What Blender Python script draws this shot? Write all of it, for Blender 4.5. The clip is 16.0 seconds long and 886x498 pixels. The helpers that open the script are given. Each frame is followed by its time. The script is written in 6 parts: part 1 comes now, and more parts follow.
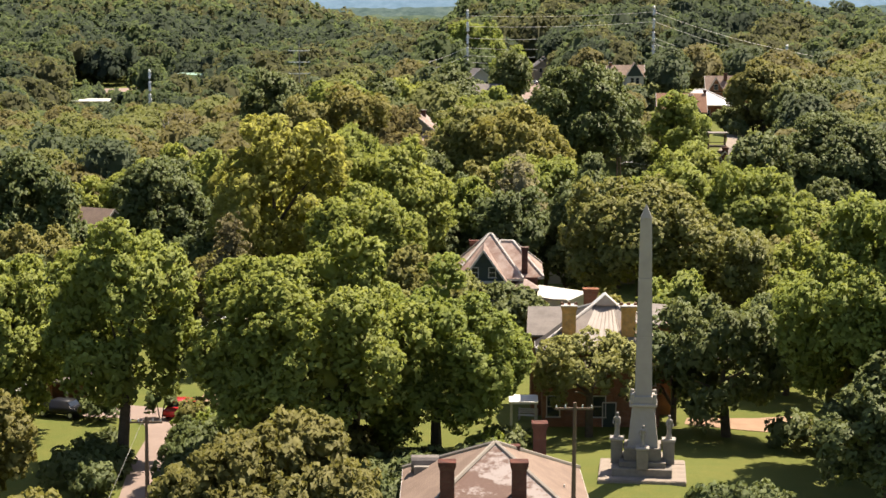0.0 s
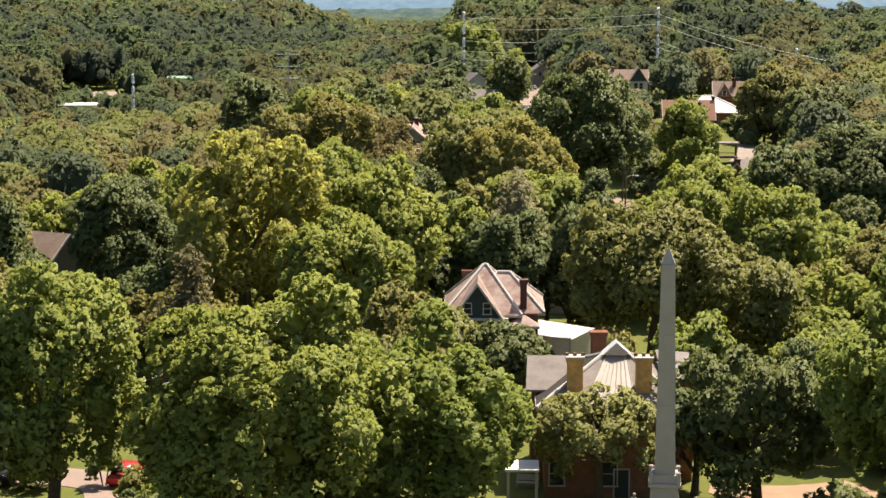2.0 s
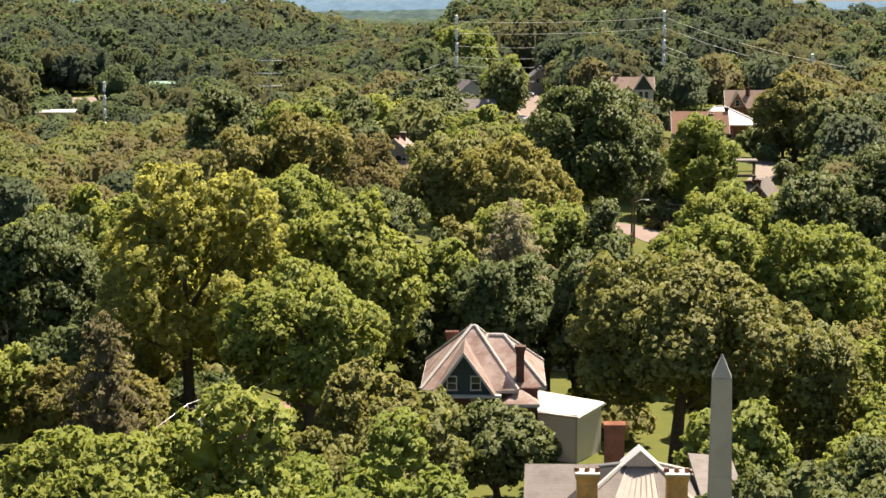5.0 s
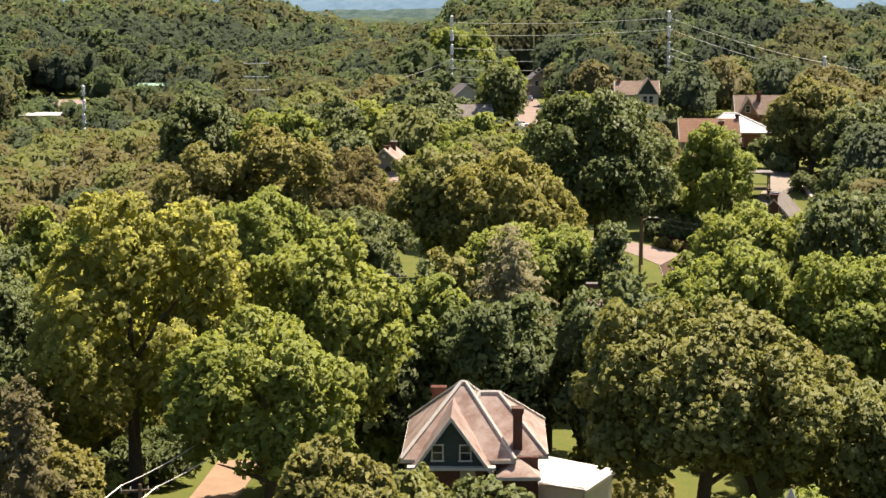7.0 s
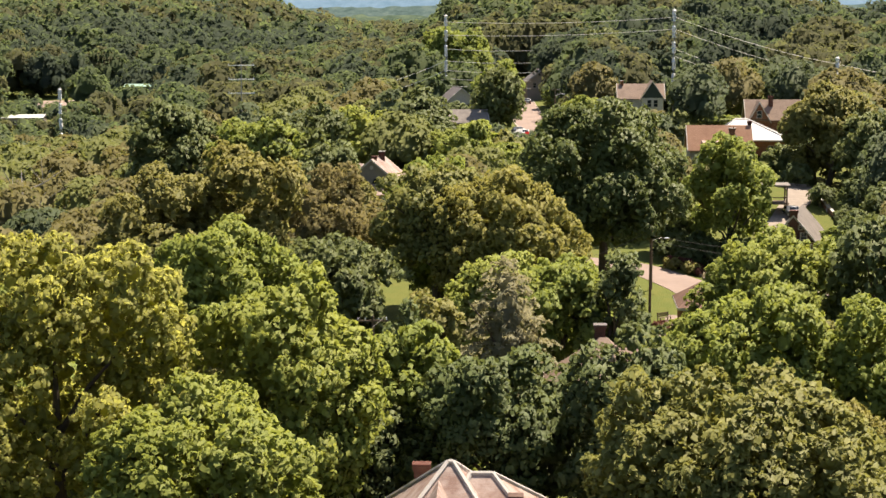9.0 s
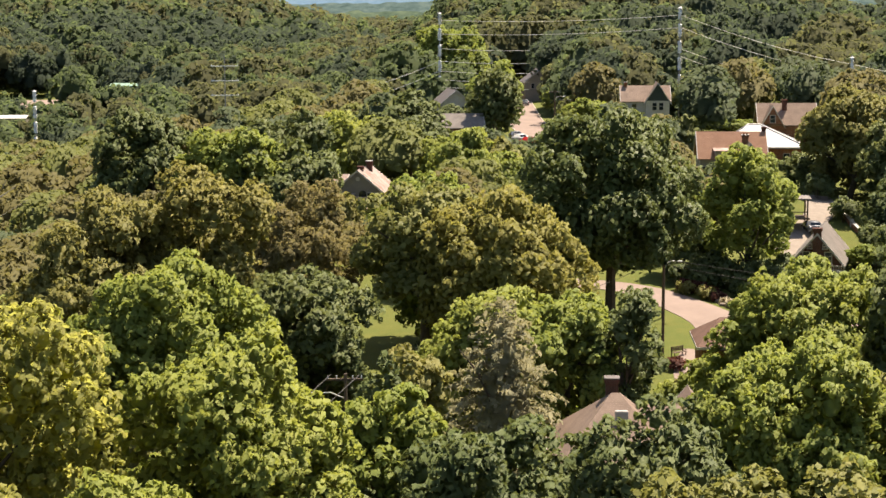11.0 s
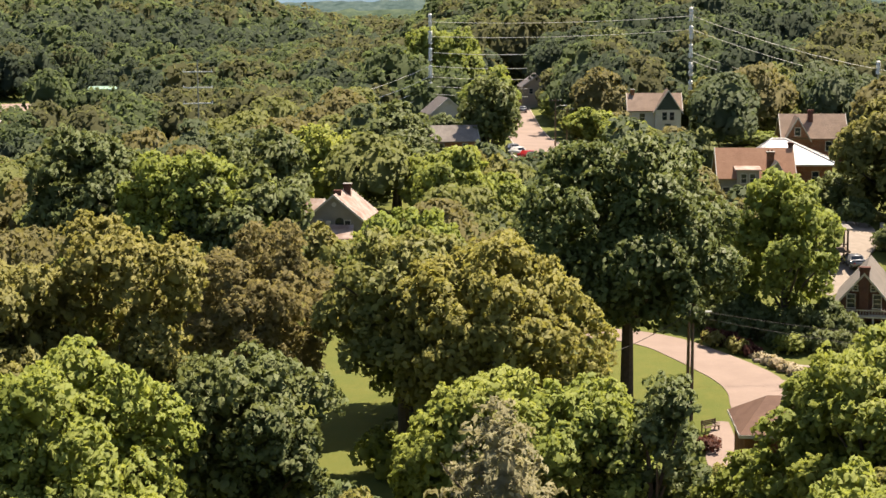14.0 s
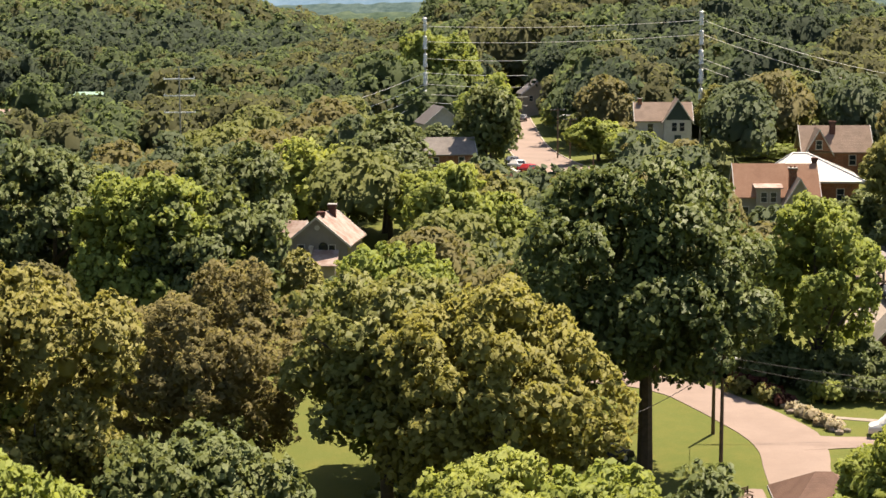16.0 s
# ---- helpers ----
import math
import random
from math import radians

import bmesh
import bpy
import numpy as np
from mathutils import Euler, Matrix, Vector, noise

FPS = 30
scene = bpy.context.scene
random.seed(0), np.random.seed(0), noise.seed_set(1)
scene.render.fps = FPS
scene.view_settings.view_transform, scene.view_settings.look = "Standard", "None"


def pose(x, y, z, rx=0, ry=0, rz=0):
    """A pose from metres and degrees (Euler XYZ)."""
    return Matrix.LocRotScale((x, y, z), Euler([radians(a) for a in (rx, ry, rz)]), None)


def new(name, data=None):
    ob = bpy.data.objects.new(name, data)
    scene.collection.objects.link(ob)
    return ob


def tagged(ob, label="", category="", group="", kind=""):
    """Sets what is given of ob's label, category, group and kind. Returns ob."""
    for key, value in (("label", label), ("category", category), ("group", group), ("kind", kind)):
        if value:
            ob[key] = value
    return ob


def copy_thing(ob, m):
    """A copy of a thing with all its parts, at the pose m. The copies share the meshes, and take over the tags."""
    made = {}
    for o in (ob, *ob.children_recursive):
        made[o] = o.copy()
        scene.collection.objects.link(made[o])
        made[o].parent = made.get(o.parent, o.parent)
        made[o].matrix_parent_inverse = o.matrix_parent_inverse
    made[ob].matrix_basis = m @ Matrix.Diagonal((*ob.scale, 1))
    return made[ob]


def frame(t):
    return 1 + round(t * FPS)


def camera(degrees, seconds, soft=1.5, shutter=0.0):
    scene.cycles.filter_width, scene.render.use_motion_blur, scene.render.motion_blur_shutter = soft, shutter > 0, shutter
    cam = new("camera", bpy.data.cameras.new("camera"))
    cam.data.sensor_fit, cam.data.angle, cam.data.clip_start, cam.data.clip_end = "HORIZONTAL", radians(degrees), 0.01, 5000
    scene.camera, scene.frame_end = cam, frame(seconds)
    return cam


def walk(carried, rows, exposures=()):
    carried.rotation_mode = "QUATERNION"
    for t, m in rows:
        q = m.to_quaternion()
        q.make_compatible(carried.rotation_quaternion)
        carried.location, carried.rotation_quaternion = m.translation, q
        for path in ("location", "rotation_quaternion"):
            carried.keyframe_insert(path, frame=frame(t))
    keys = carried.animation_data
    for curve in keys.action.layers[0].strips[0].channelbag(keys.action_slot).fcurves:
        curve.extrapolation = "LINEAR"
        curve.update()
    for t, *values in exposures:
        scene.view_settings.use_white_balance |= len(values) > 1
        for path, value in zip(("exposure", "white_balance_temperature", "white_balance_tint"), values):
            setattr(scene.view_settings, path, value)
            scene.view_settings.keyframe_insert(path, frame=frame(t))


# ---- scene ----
cam = camera(28.8, 16.0, 1.55)
METRES, EYE, TILT, LEAN, TURN = 165.0, 32.0, -7.7, 0.0, 0.0
ROWS = [
    (0.0, 0.00000, 0.0000, 0.00000, 0.000, 0.000, 0.000),
    (0.5, 0.00116, 0.0295, 0.00447, -0.013, 0.000, 0.010),
    (1.0, 0.00246, 0.0591, 0.00906, -0.027, 0.004, 0.000),
    (1.5, 0.00388, 0.0888, 0.01362, -0.040, 0.013, 0.000),
    (2.0, 0.00540, 0.1181, 0.01817, -0.049, 0.027, 0.010),
    (2.5, 0.00679, 0.1477, 0.02277, -0.067, 0.031, 0.010),
    (3.0, 0.00826, 0.1771, 0.02733, -0.076, 0.054, 0.010),
    (3.5, 0.00973, 0.2063, 0.03188, -0.094, 0.063, 0.020),
    (4.0, 0.01112, 0.2358, 0.03648, -0.112, 0.071, 0.040),
    (6.5, 0.01880, 0.3821, 0.05974, -0.174, 0.040, 0.130),
    (7.0, 0.02023, 0.4118, 0.06439, -0.188, 0.027, 0.140),
    (7.5, 0.02166, 0.4414, 0.06916, -0.210, 0.004, 0.150),
    (8.0, 0.02295, 0.4708, 0.07399, -0.232, 0.000, 0.170),
    (8.5, 0.02438, 0.5004, 0.07885, -0.246, -0.022, 0.180),
    (9.0, 0.02576, 0.5299, 0.08368, -0.268, -0.067, 0.230),
    (11.5, 0.03246, 0.6765, 0.10721, -0.366, -0.237, 0.320),
    (12.0, 0.03376, 0.7061, 0.11199, -0.384, -0.259, 0.350),
    (12.5, 0.03510, 0.7358, 0.11658, -0.406, -0.272, 0.380),
    (13.0, 0.03644, 0.7652, 0.12118, -0.424, -0.281, 0.370),
    (13.5, 0.03782, 0.7944, 0.12583, -0.447, -0.286, 0.410),
    (14.0, 0.03916, 0.8237, 0.13016, -0.460, -0.295, 0.420),
    (14.5, 0.04036, 0.8527, 0.13445, -0.473, -0.281, 0.430),
    (15.0, 0.04148, 0.8813, 0.13855, -0.482, -0.241, 0.430),
    (15.5, 0.04246, 0.9102, 0.14271, -0.500, -0.214, 0.430),
    (16.0, 0.04354, 0.9392, 0.14686, -0.513, -0.214, 0.440),
]
EXPOSURE = [(0.0, 1.13, 6700, 15), (16.0, 1.20, 6900, 15)]
walk(cam, [(t, pose(0, 0, EYE, TILT, LEAN, TURN) @ pose(METRES * x, METRES * y, METRES * z, 90 + pitch, roll, yaw)) for t, x, y, z, yaw, pitch, roll in ROWS], EXPOSURE)

SUN_AZ, SUN_EL = 36.0, 61.0


# ---- light ----
world = bpy.data.worlds.new("world")
scene.world = world
world.use_nodes = True
wn = world.node_tree.nodes
sky = wn.new("ShaderNodeTexSky")
sky.sky_type, sky.sun_disc = "NISHITA", False
sky.sun_elevation, sky.sun_rotation = radians(SUN_EL), radians(SUN_AZ)
sky.air_density, sky.dust_density = 1.2, 1.5
wn["Background"].inputs["Strength"].default_value = 0.062
world.node_tree.links.new(sky.outputs[0], wn["Background"].inputs["Color"])
sun = new("sun", bpy.data.lights.new("sun", "SUN"))
sun.data.energy, sun.data.angle, sun.data.color = 4.5, radians(0.53), (1.0, 0.90, 0.74)
toward = Vector((math.sin(radians(SUN_AZ)) * math.cos(radians(SUN_EL)), math.cos(radians(SUN_AZ)) * math.cos(radians(SUN_EL)), math.sin(radians(SUN_EL))))
sun.matrix_world = Matrix.Translation((60, 60, 120)) @ toward.to_track_quat("Z", "Y").to_matrix().to_4x4()


# ---- materials ----
class Mat:
    """A small wrapper to wire up node materials."""

    def __init__(self, name):
        self.m = bpy.data.materials.new(name)
        self.m.use_nodes = True
        self.t = self.m.node_tree
        self.b = self.t.nodes["Principled BSDF"]

    def n(self, kind, **sets):
        node = self.t.nodes.new("ShaderNode" + kind)
        for k, v in sets.items():
            node.inputs[k].default_value = v
        return node

    def l(self, a, b):
        self.t.links.new(a, b)

    def coords(self):
        return self.n("TexCoord").outputs["Object"]

    def noise(self, scale, detail=4.0, rough=0.55, where=None):
        node = self.n("TexNoise", Scale=scale, Detail=detail, Roughness=rough)
        self.l(where or self.coords(), node.inputs["Vector"])
        return node.outputs["Fac"]

    def ramp(self, fac, stops):
        node = self.n("ValToRGB")
        el = node.color_ramp.elements
        while len(el) < len(stops):
            el.new(0.5)
        for e, (p, c) in zip(el, stops):
            e.position, e.color = p, (*c, 1)
        self.l(fac, node.inputs[0])
        return node.outputs["Color"]

    def mix(self, fac, a, b, blend="MIX"):
        node = self.n("Mix")
        node.data_type, node.blend_type = "RGBA", blend
        for s, v in ((0, fac), (6, a), (7, b)):
            if isinstance(v, bpy.types.NodeSocket):
                self.l(v, node.inputs[s])
            else:
                node.inputs[s].default_value = v if s == 0 else (*v, 1)
        return node.outputs[2]

    def bump(self, height, strength=0.4, distance=0.05):
        node = self.n("Bump", Strength=strength, Distance=distance)
        self.l(height, node.inputs["Height"])
        self.l(node.outputs[0], self.b.inputs["Normal"])

    def done(self, color=None, rough=0.8, metal=0.0, spec=0.4):
        if isinstance(color, bpy.types.NodeSocket):
            self.l(color, self.b.inputs["Base Color"])
        elif color:
            self.b.inputs["Base Color"].default_value = (*color, 1)
        self.b.inputs["Roughness"].default_value = rough
        self.b.inputs["Metallic"].default_value = metal
        self.b.inputs["Specular IOR Level"].default_value = spec
        return self.m


def rgb(c, k):
    return tuple(min(1.0, v * k) for v in c)


def weathered(name, base, dirt, scale=1.5, rough=0.8, amount=0.6, grain=18.0, bump=0.3, metal=0.0, spec=0.3):
    """A painted, rendered or stone surface with broad stains and fine grain."""
    m = Mat(name)
    big, fine = m.noise(scale, 5.0, 0.65), m.noise(grain, 3.0)
    c = m.mix(m.ramp(big, ((0.38, (0, 0, 0)), (0.68, (amount,) * 3))), base, dirt)
    c = m.mix(m.ramp(fine, ((0.3, (0, 0, 0)), (0.75, (0.35,) * 3))), c, rgb(base, 0.72))
    m.bump(fine, bump, 0.02)
    return m.done(c, rough, metal, spec)


def brickwork(name, a, b, mortar, scale=1.0):
    """Brick courses for walls that stay far off."""
    m = Mat(name)
    geo = m.n("TexCoord").outputs["Object"]
    sep = m.n("SeparateXYZ")
    m.l(geo, sep.inputs[0])
    add = m.n("Math")
    add.operation = "ADD"
    m.l(sep.outputs[0], add.inputs[0])
    m.l(sep.outputs[1], add.inputs[1])
    com = m.n("CombineXYZ")
    m.l(add.outputs[0], com.inputs[0])
    m.l(sep.outputs[2], com.inputs[1])
    br = m.n("TexBrick", Scale=scale)
    br.inputs["Color1"].default_value, br.inputs["Color2"].default_value, br.inputs["Mortar"].default_value = (*a, 1), (*b, 1), (*mortar, 1)
    br.inputs["Brick Width"].default_value, br.inputs["Row Height"].default_value, br.inputs["Mortar Size"].default_value = 0.22, 0.075, 0.009
    m.l(com.outputs[0], br.inputs["Vector"])
    stain = m.ramp(m.noise(0.9, 5.0, 0.7), ((0.35, (0.6, 0.58, 0.56)), (0.7, (1.1, 1.05, 1.0))))
    return m.done(m.mix(1.0, br.outputs["Color"], stain, "MULTIPLY"), 0.85, 0, 0.2)


def shingle(name, base, moss, course=0.16):
    """Roof shingles in courses, with streaks and faded patches."""
    m = Mat(name)
    co = m.coords()
    wave = m.n("TexWave", Scale=1.0 / course / 6.283 * 3.14, Distortion=0.6, Detail=2.0)
    wave.bands_direction, wave.wave_profile = "Z", "SAW"
    m.l(co, wave.inputs["Vector"])
    big = m.noise(0.7, 6.0, 0.7, co)
    fine = m.noise(9.0, 4.0, 0.6, co)
    c = m.mix(m.ramp(big, ((0.42, (0, 0, 0)), (0.62, (0.85,) * 3))), base, moss)
    c = m.mix(m.ramp(fine, ((0.3, (0, 0, 0)), (0.72, (0.5,) * 3))), c, rgb(base, 0.65))
    c = m.mix(0.22, c, m.ramp(wave.outputs["Fac"], ((0.0, (0.35,) * 3), (0.3, (0.6,) * 3))), "OVERLAY")
    m.bump(wave.outputs["Fac"], 0.5, 0.03)
    return m.done(c, 0.85, 0, 0.25)


def blend(a, b, k):
    return tuple(p + (q - p) * k for p, q in zip(a, b))


def foliage(name, dark, light, tip, through_light=0.37, gloss=0.6, fine=1.6, spread=0.42, vary=0.22):
    """Leaves: each clump and leaf takes its own shade, patches and whole trees vary too."""
    m = Mat(name)
    dark, light, tip = (rgb(q, 1.28) for q in (dark, light, tip))
    co = m.coords()
    leaf = m.n("NewGeometry").outputs["Random Per Island"]
    whole = m.n("ObjectInfo").outputs["Random"]
    patch, mottle = m.noise(spread, 3.0, 0.6, co), m.noise(fine, 2.0, 0.6, co)
    c = m.ramp(leaf, ((0.0, blend(dark, light, 0.72)), (0.5, light), (1.0, blend(light, tip, 0.14))))
    c = m.mix(m.ramp(patch, ((0.35, (0, 0, 0)), (0.68, (vary,) * 3))), c, tip)
    c = m.mix(0.5, c, m.ramp(mottle, ((0.34, (0.70, 0.74, 0.70)), (0.66, (1.22, 1.18, 1.08)))), "MULTIPLY")
    c = m.mix(0.6, c, m.ramp(whole, ((0.0, (0.74, 0.82, 0.72)), (0.5, (1, 1, 1)), (1.0, (1.12, 1.05, 0.92)))), "MULTIPLY")
    m.done(c, gloss, 0, 0.15)
    tr = m.n("BsdfTranslucent")
    m.l(m.mix(0.7, m.mix(0.3, c, tip), (1.28, 1.30, 0.86), "MULTIPLY"), tr.inputs["Color"])
    mixer = m.n("MixShader", Fac=through_light)
    m.l(m.b.outputs[0], mixer.inputs[1])
    m.l(tr.outputs[0], mixer.inputs[2])
    m.l(mixer.outputs[0], m.t.nodes["Material Output"].inputs["Surface"])
    return m.m


LEAVES = {
    "green": foliage("leaf_green", (0.095, 0.129, 0.033), (0.200, 0.240, 0.062), (0.330, 0.335, 0.090), 0.42),
    "bright": foliage("leaf_bright", (0.120, 0.156, 0.040), (0.225, 0.262, 0.066), (0.340, 0.340, 0.101), 0.44),
    "yellow": foliage("leaf_yellow", (0.165, 0.172, 0.052), (0.290, 0.290, 0.084), (0.400, 0.375, 0.125), 0.60),
    "dark": foliage("leaf_dark", (0.048, 0.070, 0.030), (0.102, 0.130, 0.052), (0.195, 0.205, 0.082), 0.30, 0.58),
    "olive": foliage("leaf_olive", (0.100, 0.105, 0.036), (0.185, 0.180, 0.060), (0.300, 0.272, 0.098)),
    "magnolia": foliage("leaf_glossy", (0.068, 0.088, 0.030), (0.150, 0.165, 0.056), (0.330, 0.310, 0.112), 0.36, 0.55),
    "cedar": foliage("needles_grey", (0.175, 0.158, 0.100), (0.280, 0.250, 0.165), (0.390, 0.345, 0.240), 0.36, 0.8),
    "juniper": foliage("needles_brown", (0.085, 0.075, 0.042), (0.140, 0.122, 0.068), (0.205, 0.175, 0.100), 0.30, 0.8),
    "lacy": foliage("leaf_lacy", (0.118, 0.128, 0.044), (0.217, 0.222, 0.078), (0.334, 0.318, 0.127), 0.33, 0.6),
    "golden": foliage("leaf_golden", (0.118, 0.122, 0.036), (0.215, 0.208, 0.062), (0.350, 0.312, 0.100), 0.40),
    "oak": foliage("leaf_oak", (0.046, 0.068, 0.026), (0.104, 0.130, 0.048), (0.225, 0.240, 0.088), 0.30, 0.52),
    "crimson": foliage("leaf_crimson", (0.040, 0.016, 0.014), (0.085, 0.030, 0.024), (0.150, 0.060, 0.045)),
    "blush": foliage("petals_pale", (0.22, 0.18, 0.12), (0.36, 0.31, 0.23), (0.52, 0.47, 0.38)),
    "russet": foliage("leaf_russet", (0.076, 0.078, 0.026), (0.145, 0.140, 0.046), (0.240, 0.220, 0.078)),
    "fuzzy": foliage("leaf_feathery", (0.125, 0.112, 0.052), (0.200, 0.175, 0.082), (0.270, 0.228, 0.118), 0.5, 0.7),
}
# Far woods: haze is put into these leaf colours, greyer and bluer.
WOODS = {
    "green": foliage("woods_green_hazed", (0.059, 0.083, 0.047), (0.084, 0.114, 0.062), (0.124, 0.155, 0.081), 0.58, 0.85, 0.25, 0.06, 0.35),
    "dark": foliage("woods_dark_hazed", (0.043, 0.062, 0.046), (0.060, 0.081, 0.057), (0.085, 0.108, 0.072), 0.58, 0.85, 0.25, 0.06, 0.35),
    "olive": foliage("woods_olive_hazed", (0.065, 0.076, 0.044), (0.092, 0.101, 0.057), (0.127, 0.132, 0.074), 0.58, 0.85, 0.25, 0.06, 0.35),
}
# Hillside leaves: colours stepped part way to the haze-tinted far woods.
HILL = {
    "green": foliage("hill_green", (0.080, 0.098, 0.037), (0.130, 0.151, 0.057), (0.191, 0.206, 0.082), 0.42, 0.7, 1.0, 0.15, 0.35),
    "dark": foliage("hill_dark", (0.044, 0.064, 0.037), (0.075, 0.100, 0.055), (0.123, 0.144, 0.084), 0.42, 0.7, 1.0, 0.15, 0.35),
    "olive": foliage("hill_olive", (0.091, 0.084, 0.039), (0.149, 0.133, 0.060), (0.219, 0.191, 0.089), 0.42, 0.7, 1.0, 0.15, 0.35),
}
BARK = weathered("bark", (0.105, 0.082, 0.060), (0.045, 0.036, 0.028), 3.0, 0.9, 0.8, 25.0, 0.8)
BARK_DEAD = weathered("bare_wood", (0.42, 0.38, 0.32), (0.22, 0.19, 0.15), 3.0, 0.85)
BRICK_RED = brickwork("brick_red", (0.150, 0.056, 0.040), (0.105, 0.042, 0.032), (0.160, 0.125, 0.105))
BRICK_TAN = brickwork("brick_tan", (0.84, 0.470, 0.150), (0.76, 0.405, 0.125), (0.66, 0.46, 0.24))
BRICK_ORANGE = brickwork("brick_orange", (0.315, 0.123, 0.060), (0.255, 0.098, 0.051), (0.306, 0.230, 0.170))
ROOF_PINK = shingle("shingle_pink", (0.450, 0.355, 0.310), (0.225, 0.122, 0.088))


def worn_coating():
    """A white roof coating, peeled off in ragged patches over rusty brown shingles."""
    m = Mat("roof_worn_coating")
    big, mid, fine = m.noise(0.32, 9.0, 0.72), m.noise(2.2, 5.0, 0.7), m.noise(14.0, 3.0)
    c = m.mix(m.ramp(big, ((0.47, (0, 0, 0)), (0.53, (1, 1, 1)))), (0.36, 0.31, 0.285), (0.135, 0.078, 0.058))
    c = m.mix(m.ramp(mid, ((0.55, (0, 0, 0)), (0.66, (0.75,) * 3))), c, (0.185, 0.112, 0.085))
    c = m.mix(m.ramp(fine, ((0.3, (0, 0, 0)), (0.75, (0.3,) * 3))), c, (0.22, 0.18, 0.16))
    m.bump(fine, 0.3, 0.02)
    return m.done(c, 0.8, 0, 0.25)


ROOF_WORN = worn_coating()
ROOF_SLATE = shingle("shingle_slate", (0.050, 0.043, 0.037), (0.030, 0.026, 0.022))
ROOF_GREY = shingle("shingle_grey", (0.255, 0.225, 0.200), (0.170, 0.149, 0.132))
ROOF_BROWN = shingle("shingle_brown", (0.285, 0.208, 0.160), (0.205, 0.146, 0.112))
ROOF_RED = shingle("shingle_red_brown", (0.200, 0.118, 0.086), (0.140, 0.082, 0.060))
ROOF_ORANGE = shingle("roof_orange", (0.357, 0.200, 0.128), (0.281, 0.149, 0.093))
ROOF_PALE = weathered("metal_roof_pale", (0.178, 0.152, 0.134), (0.118, 0.094, 0.078), 0.8, 0.5, 0.7)
ROOF_SEAM = weathered("metal_roof_sunlit", (0.330, 0.285, 0.240), (0.215, 0.175, 0.145), 1.1, 0.5, 0.6)
GREY_PALE = weathered("painted_block", (0.740, 0.715, 0.680), (0.620, 0.590, 0.550), 0.9, 0.7, 0.4)
ROOF_WHITE = weathered("roof_white", (0.697, 0.680, 0.646), (0.561, 0.527, 0.476), 0.6, 0.5, 0.4)
ROOF_GREEN = weathered("roof_green", (0.30, 0.46, 0.36), (0.24, 0.38, 0.30), 0.4, 0.5, 0.4)
TRIM = weathered("white_trim", (0.533, 0.504, 0.461), (0.374, 0.331, 0.288), 2.0, 0.6, 0.5)
CREAM = weathered("cream_siding", (0.354, 0.313, 0.258), (0.286, 0.245, 0.197), 1.5, 0.7, 0.5)
GREY_SIDING = weathered("grey_siding", (0.259, 0.234, 0.203), (0.187, 0.170, 0.147), 1.5, 0.7, 0.5)
DARK_GREEN = weathered("dark_green_shingles", (0.045, 0.062, 0.055), (0.028, 0.040, 0.036), 4.0, 0.7, 0.6)
GRANITE = weathered("granite", (0.400, 0.368, 0.325), (0.300, 0.270, 0.235), 0.8, 0.75, 0.6, 30.0, 0.25)
PAVING = weathered("stone_paving", (0.319, 0.268, 0.217), (0.230, 0.184, 0.147), 1.2, 0.85, 0.7)
# Base granite: grime, with its shade also put into the darker, browner colour.
GRANITE_DARK = weathered("granite_grimy_shaded", (0.270, 0.240, 0.200), (0.150, 0.128, 0.105), 1.2, 0.8, 0.8, 30.0, 0.3)
MARBLE = weathered("grimy_marble", (0.330, 0.305, 0.265), (0.190, 0.172, 0.145), 3.0, 0.6, 0.6)
CONCRETE = weathered("road_concrete", (0.300, 0.228, 0.190), (0.205, 0.150, 0.124), 0.22, 0.9, 0.6, 6.0, 0.2)
DIRT = weathered("bare_earth", (0.360, 0.240, 0.158), (0.255, 0.165, 0.108), 0.6, 0.95, 0.7, 7.0)
KERB = weathered("kerb", (0.58, 0.50, 0.42), (0.42, 0.36, 0.30), 1.5, 0.9, 0.6)
WOOD_POLE = weathered("pole_wood", (0.16, 0.115, 0.08), (0.09, 0.065, 0.045), 2.0, 0.9, 0.7)
STEEL = weathered("galvanised_steel", (0.72, 0.71, 0.68), (0.58, 0.57, 0.54), 1.0, 0.4, 0.5, 12.0, 0.1, 0.2)
STEEL_DULL = weathered("dull_steel", (0.34, 0.33, 0.30), (0.24, 0.23, 0.21), 1.0, 0.6, 0.5, 12.0, 0.1, 0.1)
STEEL_WHITE = weathered("white_insulator", (0.92, 0.91, 0.88), (0.84, 0.82, 0.78), 1.0, 0.35, 0.3)
CABLE = weathered("aluminium_cable", (0.80, 0.78, 0.72), (0.68, 0.66, 0.6), 1.0, 0.4, 0.3, 10.0, 0.0, 0.2)
CABLE_DARK = weathered("black_cable", (0.06, 0.055, 0.05), (0.04, 0.04, 0.04), 1.0, 0.7, 0.3, 10.0, 0.0)
RUBBER = Mat("tyre_rubber").done((0.02, 0.02, 0.02), 0.85)
WIN = Mat("window_glass").done((0.02, 0.025, 0.03), 0.08, 0.0, 0.8)
LAMP_WHITE = Mat("lamp_housing").done((0.7, 0.7, 0.68), 0.4)
SKIN_RED = Mat("car_red").done((0.45, 0.03, 0.03), 0.25, 0, 0.6)
SKIN_BLACK = Mat("car_black").done((0.012, 0.012, 0.014), 0.35, 0, 0.3)
SKIN_WHITE = Mat("car_white").done((0.78, 0.78, 0.78), 0.25, 0, 0.6)
SKIN_GREY = Mat("car_grey").done((0.20, 0.21, 0.23), 0.25, 0.3, 0.6)


